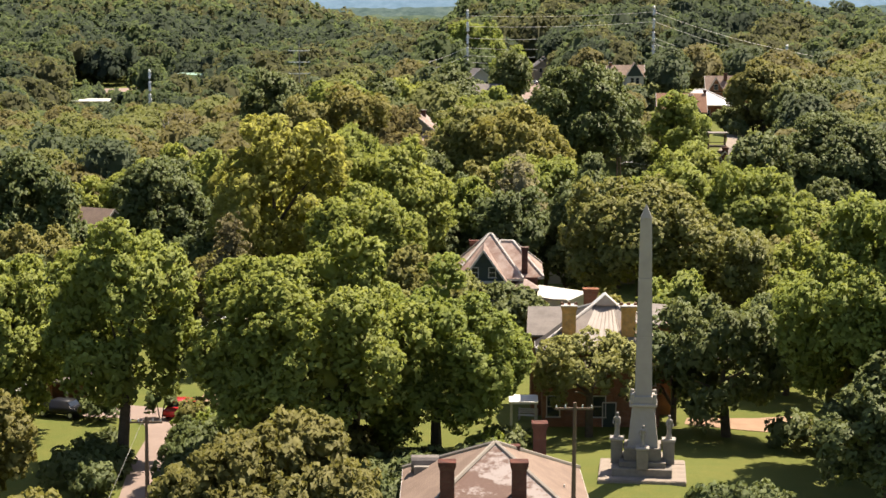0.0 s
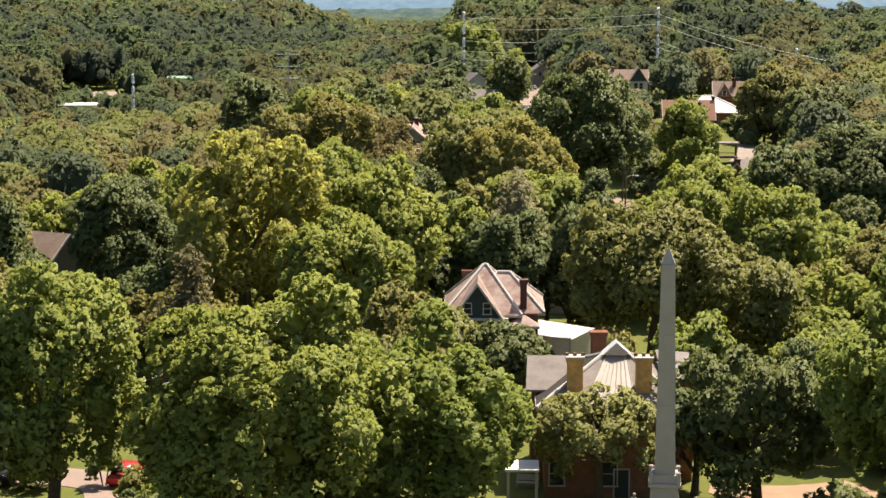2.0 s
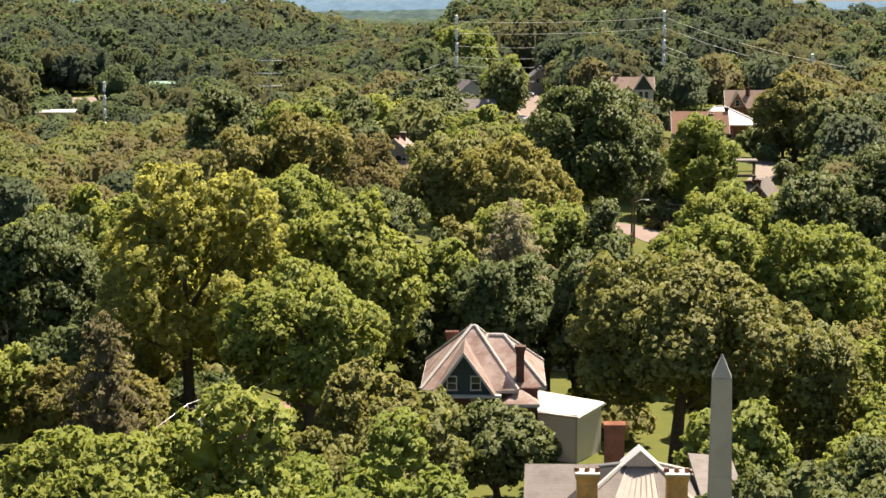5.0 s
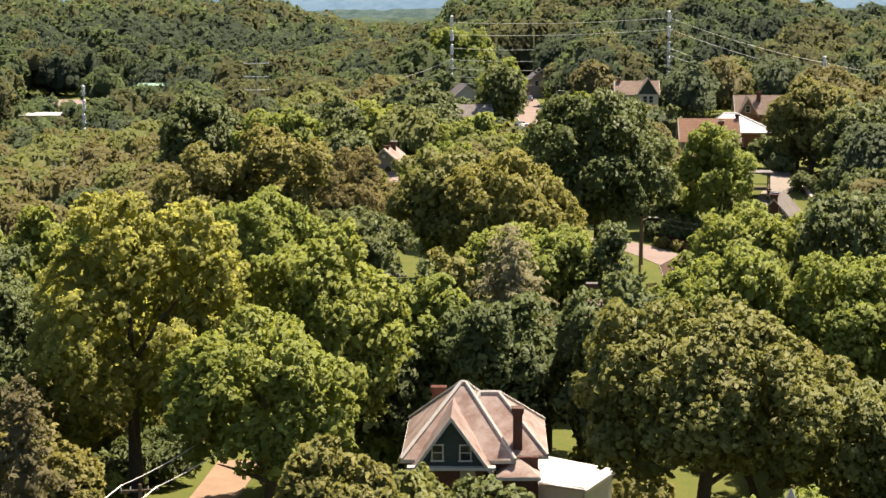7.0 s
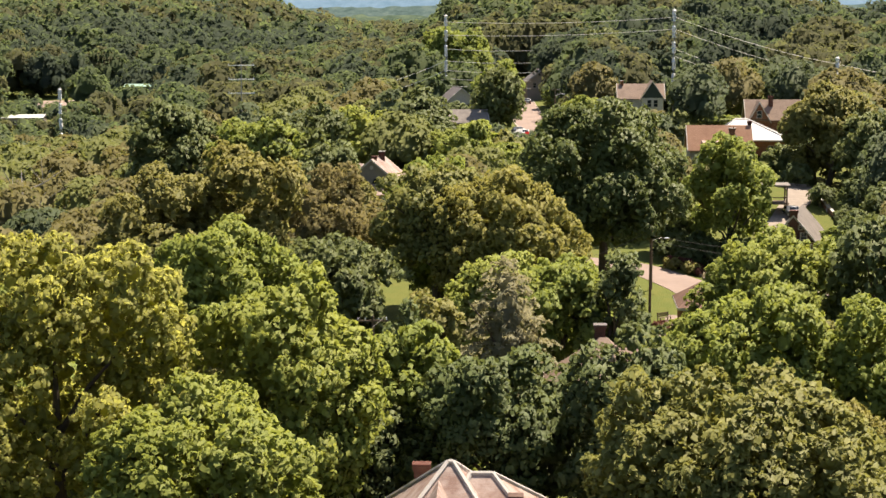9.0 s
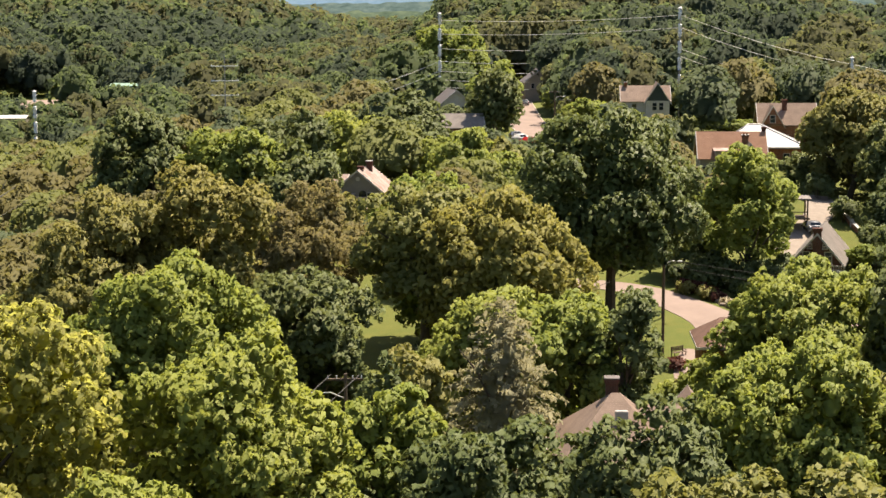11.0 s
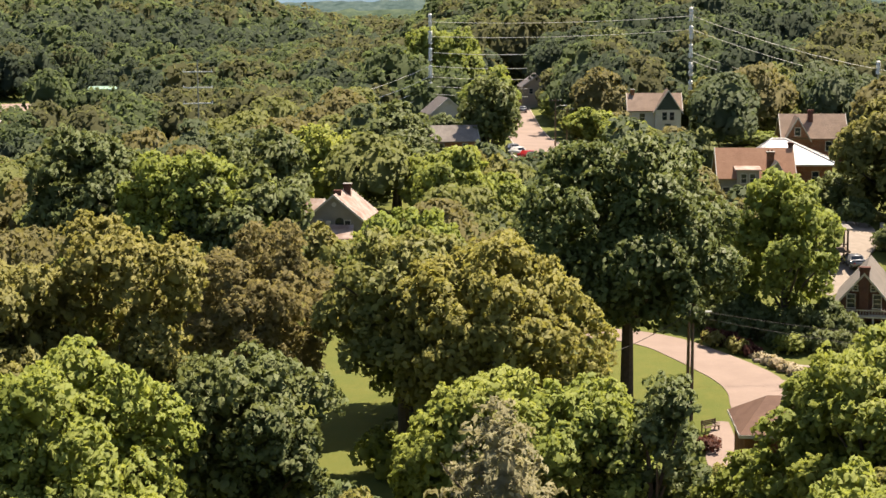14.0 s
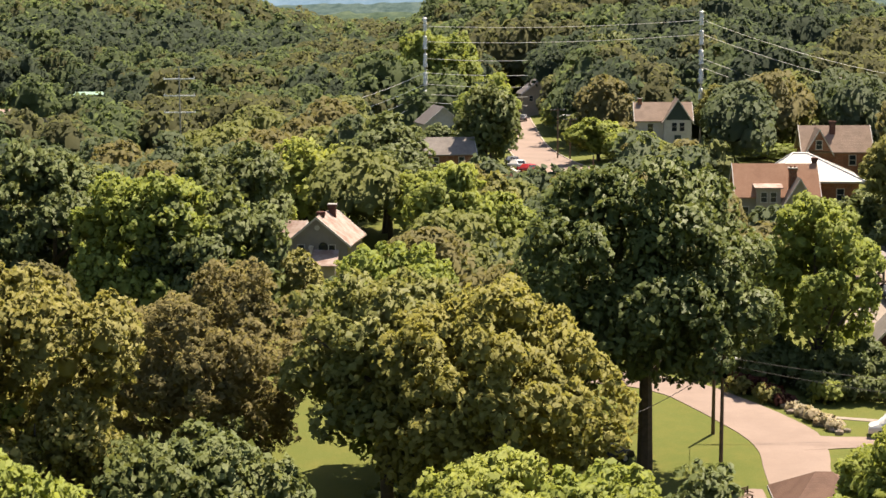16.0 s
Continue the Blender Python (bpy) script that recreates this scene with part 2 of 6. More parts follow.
def ground_material():
    m = Mat("grass_ground")
    co = m.coords()
    big, mid, fine = m.noise(0.045, 4.0, 0.6, co), m.noise(0.5, 5.0, 0.65, co), m.noise(7.0, 4.0, 0.7, co)
    c = m.ramp(big, ((0.3, (0.106, 0.130, 0.030)), (0.7, (0.142, 0.156, 0.042))))
    c = m.mix(m.ramp(mid, ((0.40, (0, 0, 0)), (0.72, (0.65,) * 3))), c, (0.185, 0.170, 0.045))
    c = m.mix(m.ramp(fine, ((0.3, (0, 0, 0)), (0.7, (0.55,) * 3))), c, (0.072, 0.095, 0.015))
    m.bump(fine, 0.6, 0.08)
    return m.done(c, 0.95, 0, 0.15)


GRASS = ground_material()


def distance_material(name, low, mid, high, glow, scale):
    """Woods on a far ridge, blue haze and a faint glow painted in."""
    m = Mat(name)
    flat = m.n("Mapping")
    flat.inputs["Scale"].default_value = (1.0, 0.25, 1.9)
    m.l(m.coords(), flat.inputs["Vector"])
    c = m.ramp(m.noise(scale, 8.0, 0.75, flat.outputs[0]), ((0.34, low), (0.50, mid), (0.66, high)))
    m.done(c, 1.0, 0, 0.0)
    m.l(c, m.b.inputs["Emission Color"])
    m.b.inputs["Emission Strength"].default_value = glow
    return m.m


# ---- mesh helpers ----
def mesh_np(name, verts, faces, mat, smooth=False, normals=None):
    """A mesh from arrays of corners and of faces with k corners each, with soft normals where given."""
    verts, faces = np.asarray(verts, np.float32), np.asarray(faces, np.int32)
    me = bpy.data.meshes.new(name)
    me.vertices.add(len(verts))
    me.vertices.foreach_set("co", verts.ravel())
    me.loops.add(faces.size)
    me.loops.foreach_set("vertex_index", faces.ravel())
    me.polygons.add(len(faces))
    me.polygons.foreach_set("loop_start", np.arange(0, faces.size, faces.shape[1], dtype=np.int32))
    me.materials.append(mat)
    me.update(calc_edges=True)
    if smooth:
        me.polygons.foreach_set("use_smooth", np.ones(len(faces), bool))
    if normals is not None:
        soft = me.attributes.new("custom_normal", "FLOAT_VECTOR", "POINT")
        soft.data.foreach_set("vector", np.asarray(normals, np.float32).ravel())
    return me


def part(name, bm, material, parent, label="", smooth=False):
    """Links a bmesh as one mesh object under a thing or a part."""
    me = bpy.data.meshes.new(name)
    bmesh.ops.recalc_face_normals(bm, faces=bm.faces)
    bm.to_mesh(me)
    bm.free()
    me.materials.append(material)
    if smooth:
        me.polygons.foreach_set("use_smooth", np.ones(len(me.polygons), bool))
    ob = new(name, me)
    ob.parent = parent
    if label:
        ob["label"] = label
    return ob


def thing(name, x, y, z, label, category, turn=0.0, group="", kind=""):
    ob = new(name)
    ob.matrix_basis = pose(x, y, z, 0, 0, turn)
    return tagged(ob, label, category, group, kind)


def box(bm, x0, x1, y0, y1, z0, z1, bevel=0.0):
    c = bmesh.ops.create_cube(bm, size=1.0, matrix=Matrix.LocRotScale(((x0 + x1) / 2, (y0 + y1) / 2, (z0 + z1) / 2), None, (abs(x1 - x0), abs(y1 - y0), abs(z1 - z0))))
    if bevel:
        es = {e for v in c["verts"] for e in v.link_edges}
        bmesh.ops.bevel(bm, geom=list(es), offset=bevel, segments=1, affect="EDGES")
    return bm


def boxed(*a, **k):
    return box(bmesh.new(), *a, **k)


def tube(bm, points, radii, sides=8):
    """A tapered tube along points, closed at both ends."""
    rings = []
    pts = [Vector(p) for p in points]
    for i, p in enumerate(pts):
        d = (pts[min(i + 1, len(pts) - 1)] - pts[max(i - 1, 0)]).normalized()
        u = d.cross(Vector((0.31, 0.95, 0.11))).normalized()
        w = d.cross(u)
        rings.append([bm.verts.new(p + (u * math.cos(a) + w * math.sin(a)) * radii[i]) for a in (6.2832 * j / sides for j in range(sides))])
    for a, b in zip(rings, rings[1:]):
        for j in range(sides):
            bm.faces.new((a[j], a[(j + 1) % sides], b[(j + 1) % sides], b[j]))
    bm.faces.new(rings[0][::-1])
    bm.faces.new(rings[-1])
    return bm


def slab(bm, corners, thick):
    """A plate under the given corners (top face), thick metres deep."""
    top = [bm.verts.new(c) for c in corners]
    low = [bm.verts.new((c[0], c[1], c[2] - thick)) for c in corners]
    bm.faces.new(top)
    bm.faces.new(low[::-1])
    k = len(top)
    for i in range(k):
        bm.faces.new((top[i], low[i], low[(i + 1) % k], top[(i + 1) % k]))
    return bm


# ---- ground ----
RISE = ((-400, 0), (225, 0.0), (262, 1.4), (285, 2.7), (312, 4.2), (345, 5.8), (390, 8.0), (432, 10.2), (490, 10.6), (560, 12.0), (650, 13.0), (1000, 11.0), (1500, 5.0), (9000, 0.0))


def smooth01(v):
    v = np.clip(v, 0.0, 1.0)
    return v * v * (3 - 2 * v)


def height(x, y):
    x, y = np.asarray(x, float), np.asarray(y, float)
    rise = sum(np.interp(y + d, [r[0] for r in RISE], [r[1] for r in RISE]) for d in (-16, -8, 0, 8, 16)) / 5
    h = -2.0 + rise * smooth01((x + 75 - 60 * smooth01((y - 480) / 150)) / 100)
    h = h + 1.7 * np.exp(-(((x - 14) / 11) ** 2 + ((y - 119) / 13) ** 2))
    h = h - 5.5 * smooth01((-x - 45) / 60) * smooth01((y - 170) / 300)
    h = h + 4.0 * np.exp(-(((x - 55) / 26) ** 2 + ((y - 415) / 60) ** 2))
    crest = smooth01((x + 22) / 45) * (1 - 0.97 * smooth01((x - 88) / 100))
    h = h + 19.0 * crest * np.exp(-((y - 790) / 165) ** 2)
    h = h + 31 * np.exp(-(((x + 250) / 176) ** 8)) * np.exp(-((y - 1160) / 210) ** 2)
    h = h + 8.0 * np.exp(-(((x + 40) / 75) ** 4)) * np.exp(-((y - 1250) / 240) ** 2)
    h = h + 2.8 * np.exp(-(((x - 57) / 13) ** 2 + ((y - 347) / 15) ** 2))
    return h + 0.25 * np.sin(x / 17.0 + 1) * np.sin(y / 23.0)


def ground_z(x, y):
    return float(height(x, y))


def sheet():
    near = np.arange(-60, 660, 4.0)
    ys = np.concatenate([[-6000, -2500, -900, -300, -120], near, np.arange(660, 2000, 25), np.geomspace(2000, 9000, 14)])
    xs = np.arange(-160, 161, 4.0)
    out = np.concatenate([np.arange(180, 700, 22), np.geomspace(700, 8000, 12)])
    xs = np.concatenate([-out[::-1], xs, out])
    gx, gy = np.meshgrid(xs, ys)
    v = np.stack([gx, gy, height(gx, gy)], -1).reshape(-1, 3)
    i = np.arange(len(v)).reshape(gx.shape)
    f = np.stack([i[:-1, :-1], i[:-1, 1:], i[1:, 1:], i[1:, :-1]], -1).reshape(-1, 4)
    return tagged(new("ground", mesh_np("ground", v, f, GRASS, True)), "rolling ground with sunlit mown grass", "ground", kind="structure")


sheet()


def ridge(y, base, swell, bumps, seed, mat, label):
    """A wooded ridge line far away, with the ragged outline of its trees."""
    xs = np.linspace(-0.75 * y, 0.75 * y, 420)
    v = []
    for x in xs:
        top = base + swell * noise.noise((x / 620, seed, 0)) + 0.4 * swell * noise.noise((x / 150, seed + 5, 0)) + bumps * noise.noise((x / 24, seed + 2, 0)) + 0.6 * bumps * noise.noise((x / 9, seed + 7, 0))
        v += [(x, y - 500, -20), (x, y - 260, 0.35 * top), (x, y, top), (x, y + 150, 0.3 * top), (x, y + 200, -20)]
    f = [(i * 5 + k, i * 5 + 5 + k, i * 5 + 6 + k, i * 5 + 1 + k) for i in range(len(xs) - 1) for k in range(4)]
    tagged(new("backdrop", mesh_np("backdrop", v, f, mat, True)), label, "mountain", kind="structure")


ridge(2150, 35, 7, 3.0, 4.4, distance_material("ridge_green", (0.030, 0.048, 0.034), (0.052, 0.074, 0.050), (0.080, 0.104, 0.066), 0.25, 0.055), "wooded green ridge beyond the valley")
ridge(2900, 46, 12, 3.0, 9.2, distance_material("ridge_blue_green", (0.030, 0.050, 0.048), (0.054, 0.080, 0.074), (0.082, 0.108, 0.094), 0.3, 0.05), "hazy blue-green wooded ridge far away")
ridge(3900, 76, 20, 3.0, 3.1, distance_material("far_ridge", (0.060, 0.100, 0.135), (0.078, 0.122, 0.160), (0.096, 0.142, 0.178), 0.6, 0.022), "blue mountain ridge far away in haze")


def strip(name, path, widths, mat, label, lift=0.05, kerbs=False, thick=0.12):
    """A road or drive along a smooth path on the ground, with kerbs where it has them."""
    pts = []
    for i in range(len(path) - 1):
        p = [Vector((*path[max(0, min(len(path) - 1, i + k))], 0)) for k in (-1, 0, 1, 2)]
        w0, w1 = widths[i], widths[i + 1]
        steps = max(3, int((p[2] - p[1]).length / 1.5))
        for s in range(steps + (i == len(path) - 2)):
            t = s / steps
            q = 0.5 * (2 * p[1] + (p[2] - p[0]) * t + (2 * p[0] - 5 * p[1] + 4 * p[2] - p[3]) * t * t + (3 * p[1] - p[0] - 3 * p[2] + p[3]) * t ** 3)
            pts.append((q, w0 + (w1 - w0) * t))
    rows = []
    for i, (q, w) in enumerate(pts):
        d = (pts[min(i + 1, len(pts) - 1)][0] - pts[max(i - 1, 0)][0]).normalized()
        rows.append((q, Vector((-d.y, d.x, 0)), w))
    bm = bmesh.new()
    cols = []
    for q, s, w in rows:
        line = []
        for k in (-1, -0.5, 0, 0.5, 1):
            p = q + s * (w / 2 * k)
            line.append(bm.verts.new((p.x, p.y, max(ground_z(p.x, p.y), ground_z(q.x, q.y) - 0.1) + lift + 0.03 * (1 - abs(k)))))
        edge = [bm.verts.new(line[k].co - Vector((0, 0, thick + 0.2))) for k in (0, -1)]
        cols.append([edge[0], *line, edge[1]])
    for a, b in zip(cols, cols[1:]):
        for k in range(len(a) - 1):
            bm.faces.new((a[k], b[k], b[k + 1], a[k + 1]))
    me = bpy.data.meshes.new(name)
    bmesh.ops.recalc_face_normals(bm, faces=bm.faces)
    bm.to_mesh(me)
    bm.free()
    me.materials.append(mat)
    ob = tagged(new(name, me), label, name, kind="structure")
    if kerbs:
        for side in (-1, 1):
            kb = bmesh.new()
            ring = []
            for q, s, w in rows:
                p = q + s * side * (w / 2 + 0.08)
                z = ground_z(p.x, p.y)
                ring.append([kb.verts.new((p.x + s.x * a, p.y + s.y * a, z + b)) for a, b in ((-0.09, -0.1), (-0.09, 0.17), (0.09, 0.17), (0.09, -0.1))])
            for a, b in zip(ring, ring[1:]):
                for k in range(4):
                    kb.faces.new((a[k], a[(k + 1) % 4], b[(k + 1) % 4], b[k]))
            part("kerb", kb, KERB, ob)
    return ob


ROADS = []  # (path, clear half width) for keeping trees off


def road(name, path, widths, mat, label, **k):
    ROADS.append((path, max(widths) / 2))
    return strip(name, path, widths, mat, label, **k)


road("road", [(34.6, 262), (34.2, 272), (34.8, 282), (35.6, 287.4), (35.5, 292), (33.9, 296.7), (32.0, 301), (29.6, 305.4), (25.5, 308.6), (18, 311)], [4.6, 4.6, 4.9, 5.4, 6.2, 6.0, 5.5, 5.0, 4.6, 4.6], CONCRETE, "curving sunlit concrete street between lawns")
road("footpath", [(39.4, 297.2), (42, 296.3), (46, 295.2), (52, 294)], [0.6, 0.7, 0.8, 0.8], PAVING, "narrow pale footpath across the lawn", lift=0.04)
road("road", [(36.5, 289.9), (40, 289.8), (44, 289.7), (54, 288.6), (70, 286)], [4.2, 2.9, 2.6, 2.8, 3.0], CONCRETE, "pale concrete side drive joining the street", lift=0.06)
road("road", [(33.5, 404), (31.0, 422), (27.8, 440), (26.2, 470), (26.2, 510), (27.5, 560), (31, 610)], [8.5, 8.5, 8.0, 7.6, 7.4, 7.0, 7.0], CONCRETE, "straight sunlit street climbing the hill between houses", kerbs=True)
road("road", [(-19.4, 96), (-21.0, 116), (-21.9, 124), (-22.5, 130), (-22.7, 137), (-24.2, 144.5), (-31, 147)], [3.4, 3.5, 3.1, 2.7, 2.9, 4.6, 5.0], CONCRETE, "sunlit concrete drive running past lawns")
road("road", [(-21.5, 144), (-18.5, 160), (-15.5, 176), (-13.6, 190), (-12.5, 204)], [3.4, 3.4, 3.4, 3.6, 3.6], DIRT, "tan earth lane running on under the trees", lift=0.06)
road("road", [(49.5, 325.5), (52.6, 330), (55.8, 337), (58.5, 343), (60, 354)], [3.2, 3.6, 3.8, 4.0, 4.0], PAVING, "pale paved lane behind the brick cottage", lift=0.06)
road("road", [(-172, 833), (-152, 835), (-132, 838)], [38, 42, 38], CONCRETE, "pale open paved yard in the valley", lift=0.2)
road("footpath", [(30.9, 279.0), (30.2, 274.5), (29.4, 269.5), (29.2, 265.0), (29.8, 262.0)], [1.2, 2.2, 2.6, 2.4, 2.2], CONCRETE, "pale pinkish path from the street to the garage")
road("footpath", [(20.5, 142.5), (24.5, 141.6), (28, 141.2), (32, 143)], [2.2, 4.0, 5.4, 4.4], DIRT, "bare tan earth path under the trees")


# ---- building helpers ----
def ring(x0, x1, y0, y1, z0, z1, t):
    """A closed rectangular ring, t metres thick."""
    bm = bmesh.new()
    loops = []
    for d, z in ((0, z0), (0, z1), (t, z1), (t, z0)):
        loops.append([bm.verts.new(c) for c in ((x0 + d, y0 + d, z), (x1 - d, y0 + d, z), (x1 - d, y1 - d, z), (x0 + d, y1 - d, z))])
    for a, b in zip(loops, loops[1:] + loops[:1]):
        for k in range(4):
            bm.faces.new((a[k], a[(k + 1) % 4], b[(k + 1) % 4], b[k]))
    return bm


def walls(parent, x0, x1, y0, y1, z0, z1, mat, name="wall", t=0.3, label=""):
    """Four joined walls."""
    return part(name, ring(x0, x1, y0, y1, z0, z1, t), mat, parent, label)


def hip(parent, x0, x1, y0, y1, ze, zr, rx0, rx1, ry, mat, label="", caps=None, name="roof", ry1=None):
    """A hipped roof with eaves at ze and a ridge from rx0 to rx1; caps: the material of its ridge caps."""
    ry1 = ry if ry1 is None else ry1
    a, b, c, d = (x0, y0, ze), (x1, y0, ze), (x1, y1, ze), (x0, y1, ze)
    p, q = (rx0, ry, zr), (rx1, ry1, zr)
    bm = bmesh.new()
    v = [bm.verts.new(k) for k in (a, b, c, d, p, q)]
    low = [bm.verts.new((k[0], k[1], ze - 0.22)) for k in (a, b, c, d)]
    for f in ((v[0], v[1], v[5], v[4]), (v[1], v[2], v[5]), (v[2], v[3], v[4], v[5]), (v[3], v[0], v[4])):
        bm.faces.new(f)
    for i in range(4):
        j = (i + 1) % 4
        bm.faces.new((v[j], v[i], low[i], low[j]))
    bm.faces.new(low[::-1])
    ob = part(name, bm, mat, parent, label)
    bm = ring(x0 - 0.04, x1 + 0.04, y0 - 0.04, y1 + 0.04, ze - 0.25, ze - 0.03, 0.08)
    part("eaves_trim", bm, TRIM, ob, "pale painted eaves board")
    if caps:
        bm = bmesh.new()
        lines = [(a, p), (d, p), (b, q), (c, q)] + ([(p, q)] if (Vector(p) - Vector(q)).length > 0.2 else [])
        for s, e in lines:
            s, e = Vector(s), Vector(e)
            tube(bm, [s + Vector((0, 0, 0.03)), e + Vector((0, 0, 0.03))], [0.15, 0.15], 6)
        part("ridge_cap", bm, caps, ob, "pale ridge caps")
    return ob


def gable(parent, x0, x1, y0, y1, ze, zr, mat, axis="y", over=0.4, wall_mat=None, label="", edge=TRIM, name="roof", ze1=None):
    """A saddle roof, ridge along axis, with its gable walls and pale verge boards."""
    ze1 = ze if ze1 is None else ze1
    def P(u, w, z):
        return (u, w, z) if axis == "y" else (w, u, z)
    u0, u1, w0, w1 = (x0, x1, y0, y1) if axis == "y" else (y0, y1, x0, x1)
    um = (u0 + u1) / 2
    k, k1 = (zr - ze) / (um - u0), (zr - ze1) / (u1 - um)
    bm = bmesh.new()
    slab(bm, [P(u0 - over, w0 - over, ze - k * over), P(um, w0 - over, zr), P(um, w1 + over, zr), P(u0 - over, w1 + over, ze - k * over)], 0.16)
    slab(bm, [P(um, w0 - over, zr), P(u1 + over, w0 - over, ze1 - k1 * over), P(u1 + over, w1 + over, ze1 - k1 * over), P(um, w1 + over, zr)], 0.16)
    ob = part(name, bm, mat, parent, label)
    if wall_mat:
        for w in (w0, w1 - 0.25):
            bm = bmesh.new()
            f = [bm.verts.new(P(*c)) for c in ((u0, w, ze - 0.1), (u1, w, ze1 - 0.1), (um, w, zr - 0.18))]
            g = [bm.verts.new(P(*c)) for c in ((u0, w + 0.25, ze - 0.1), (u1, w + 0.25, ze1 - 0.1), (um, w + 0.25, zr - 0.18))]
            bm.faces.new(f)
            bm.faces.new(g[::-1])
            for i in range(3):
                bm.faces.new((f[i], g[i], g[(i + 1) % 3], f[(i + 1) % 3]))
            part("gable_wall", bm, wall_mat, parent)
    for w in (w0 - over - 0.03, w1 + over + 0.03):
        bm = bmesh.new()
        for (ua, za), (ub, zb) in (((u0 - over, ze - k * over), (um, zr)), ((u1 + over, ze1 - k1 * over), (um, zr))):
            d = 0.05
            q = [P(ua, w - d, za + 0.03), P(ub, w - d, zb + 0.03), P(ub, w + d, zb + 0.03), P(ua, w + d, za + 0.03)]
            slab(bm, q, 0.30)
        part("verge_board", bm, edge, ob, "pale painted verge board")
    return ob


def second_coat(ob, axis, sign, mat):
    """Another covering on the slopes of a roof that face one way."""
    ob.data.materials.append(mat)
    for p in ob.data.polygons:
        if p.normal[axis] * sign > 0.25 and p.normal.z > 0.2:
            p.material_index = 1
    return ob


def window(parent, x, y, z, w, h, side="front", frame_mat=TRIM, bars=1):
    """A window on a wall face: a raised frame, a sill and a glass pane with glazing bars. x, y: the middle of its foot on the wall."""
    turn = {"front": 0, "right": 90, "back": 180, "left": -90}[side]
    bm = bmesh.new()
    t = 0.09
    box(bm, -w / 2 - t, w / 2 + t, -0.07, 0.02, h, h + t)
    box(bm, -w / 2 - t, -w / 2, -0.07, 0.02, 0, h)
    box(bm, w / 2, w / 2 + t, -0.07, 0.02, 0, h)
    for k in range(bars):
        box(bm, -w / 2, w / 2, -0.05, 0.0, h * (k + 1) / (bars + 1) - 0.03, h * (k + 1) / (bars + 1) + 0.03)
    ob = part("window", bm, frame_mat, parent)
    ob.matrix_basis = pose(x, y, z, 0, 0, turn)
    part("sill", boxed(-w / 2 - t - 0.05, w / 2 + t + 0.05, -0.14, 0.02, -0.10, 0.0), frame_mat, ob)
    part("pane", boxed(-w / 2, w / 2, -0.025, -0.015, 0.0, h), WIN, ob, "dark reflecting glass pane")
    return ob


def chimney(parent, x, y, z0, z1, wx, wy, mat, cap=TRIM, pots=0, label=""):
    """A stack with corbelled courses, a cap slab and clay pots."""
    bm = bmesh.new()
    box(bm, x - wx / 2, x + wx / 2, y - wy / 2, y + wy / 2, z0, z1 - 0.45)
    box(bm, x - wx / 2 - 0.05, x + wx / 2 + 0.05, y - wy / 2 - 0.05, y + wy / 2 + 0.05, z1 - 0.45, z1 - 0.30)
    box(bm, x - wx / 2 - 0.10, x + wx / 2 + 0.10, y - wy / 2 - 0.10, y + wy / 2 + 0.10, z1 - 0.30, z1 - 0.10)
    ob = part("chimney", bm, mat, parent, label)
    part("chimney_cap", boxed(x - wx / 2 - 0.12, x + wx / 2 + 0.12, y - wy / 2 - 0.12, y + wy / 2 + 0.12, z1 - 0.10, z1, 0.02), cap, ob)
    for k in range(pots):
        px = x + (k - (pots - 1) / 2) * wx * 0.5
        part("chimney_pot", tube(bmesh.new(), [(px, y, z1), (px, y, z1 + 0.22)], [0.16, 0.13], 8), BRICK_ORANGE, ob)
    return ob


def door(parent, x, y, z, w=1.0, h=2.05, mat=DARK_GREEN):
    ob = part("door", boxed(x - w / 2, x + w / 2, y - 0.06, y + 0.02, z, z + h), mat, parent)
    part("door_frame", box(box(boxed(x - w / 2 - 0.1, x - w / 2, y - 0.09, y + 0.02, z, z + h), x + w / 2, x + w / 2 + 0.1, y - 0.09, y + 0.02, z, z + h), x - w / 2 - 0.1, x + w / 2 + 0.1, y - 0.09, y + 0.02, z + h, z + h + 0.1), TRIM, ob)
    return ob


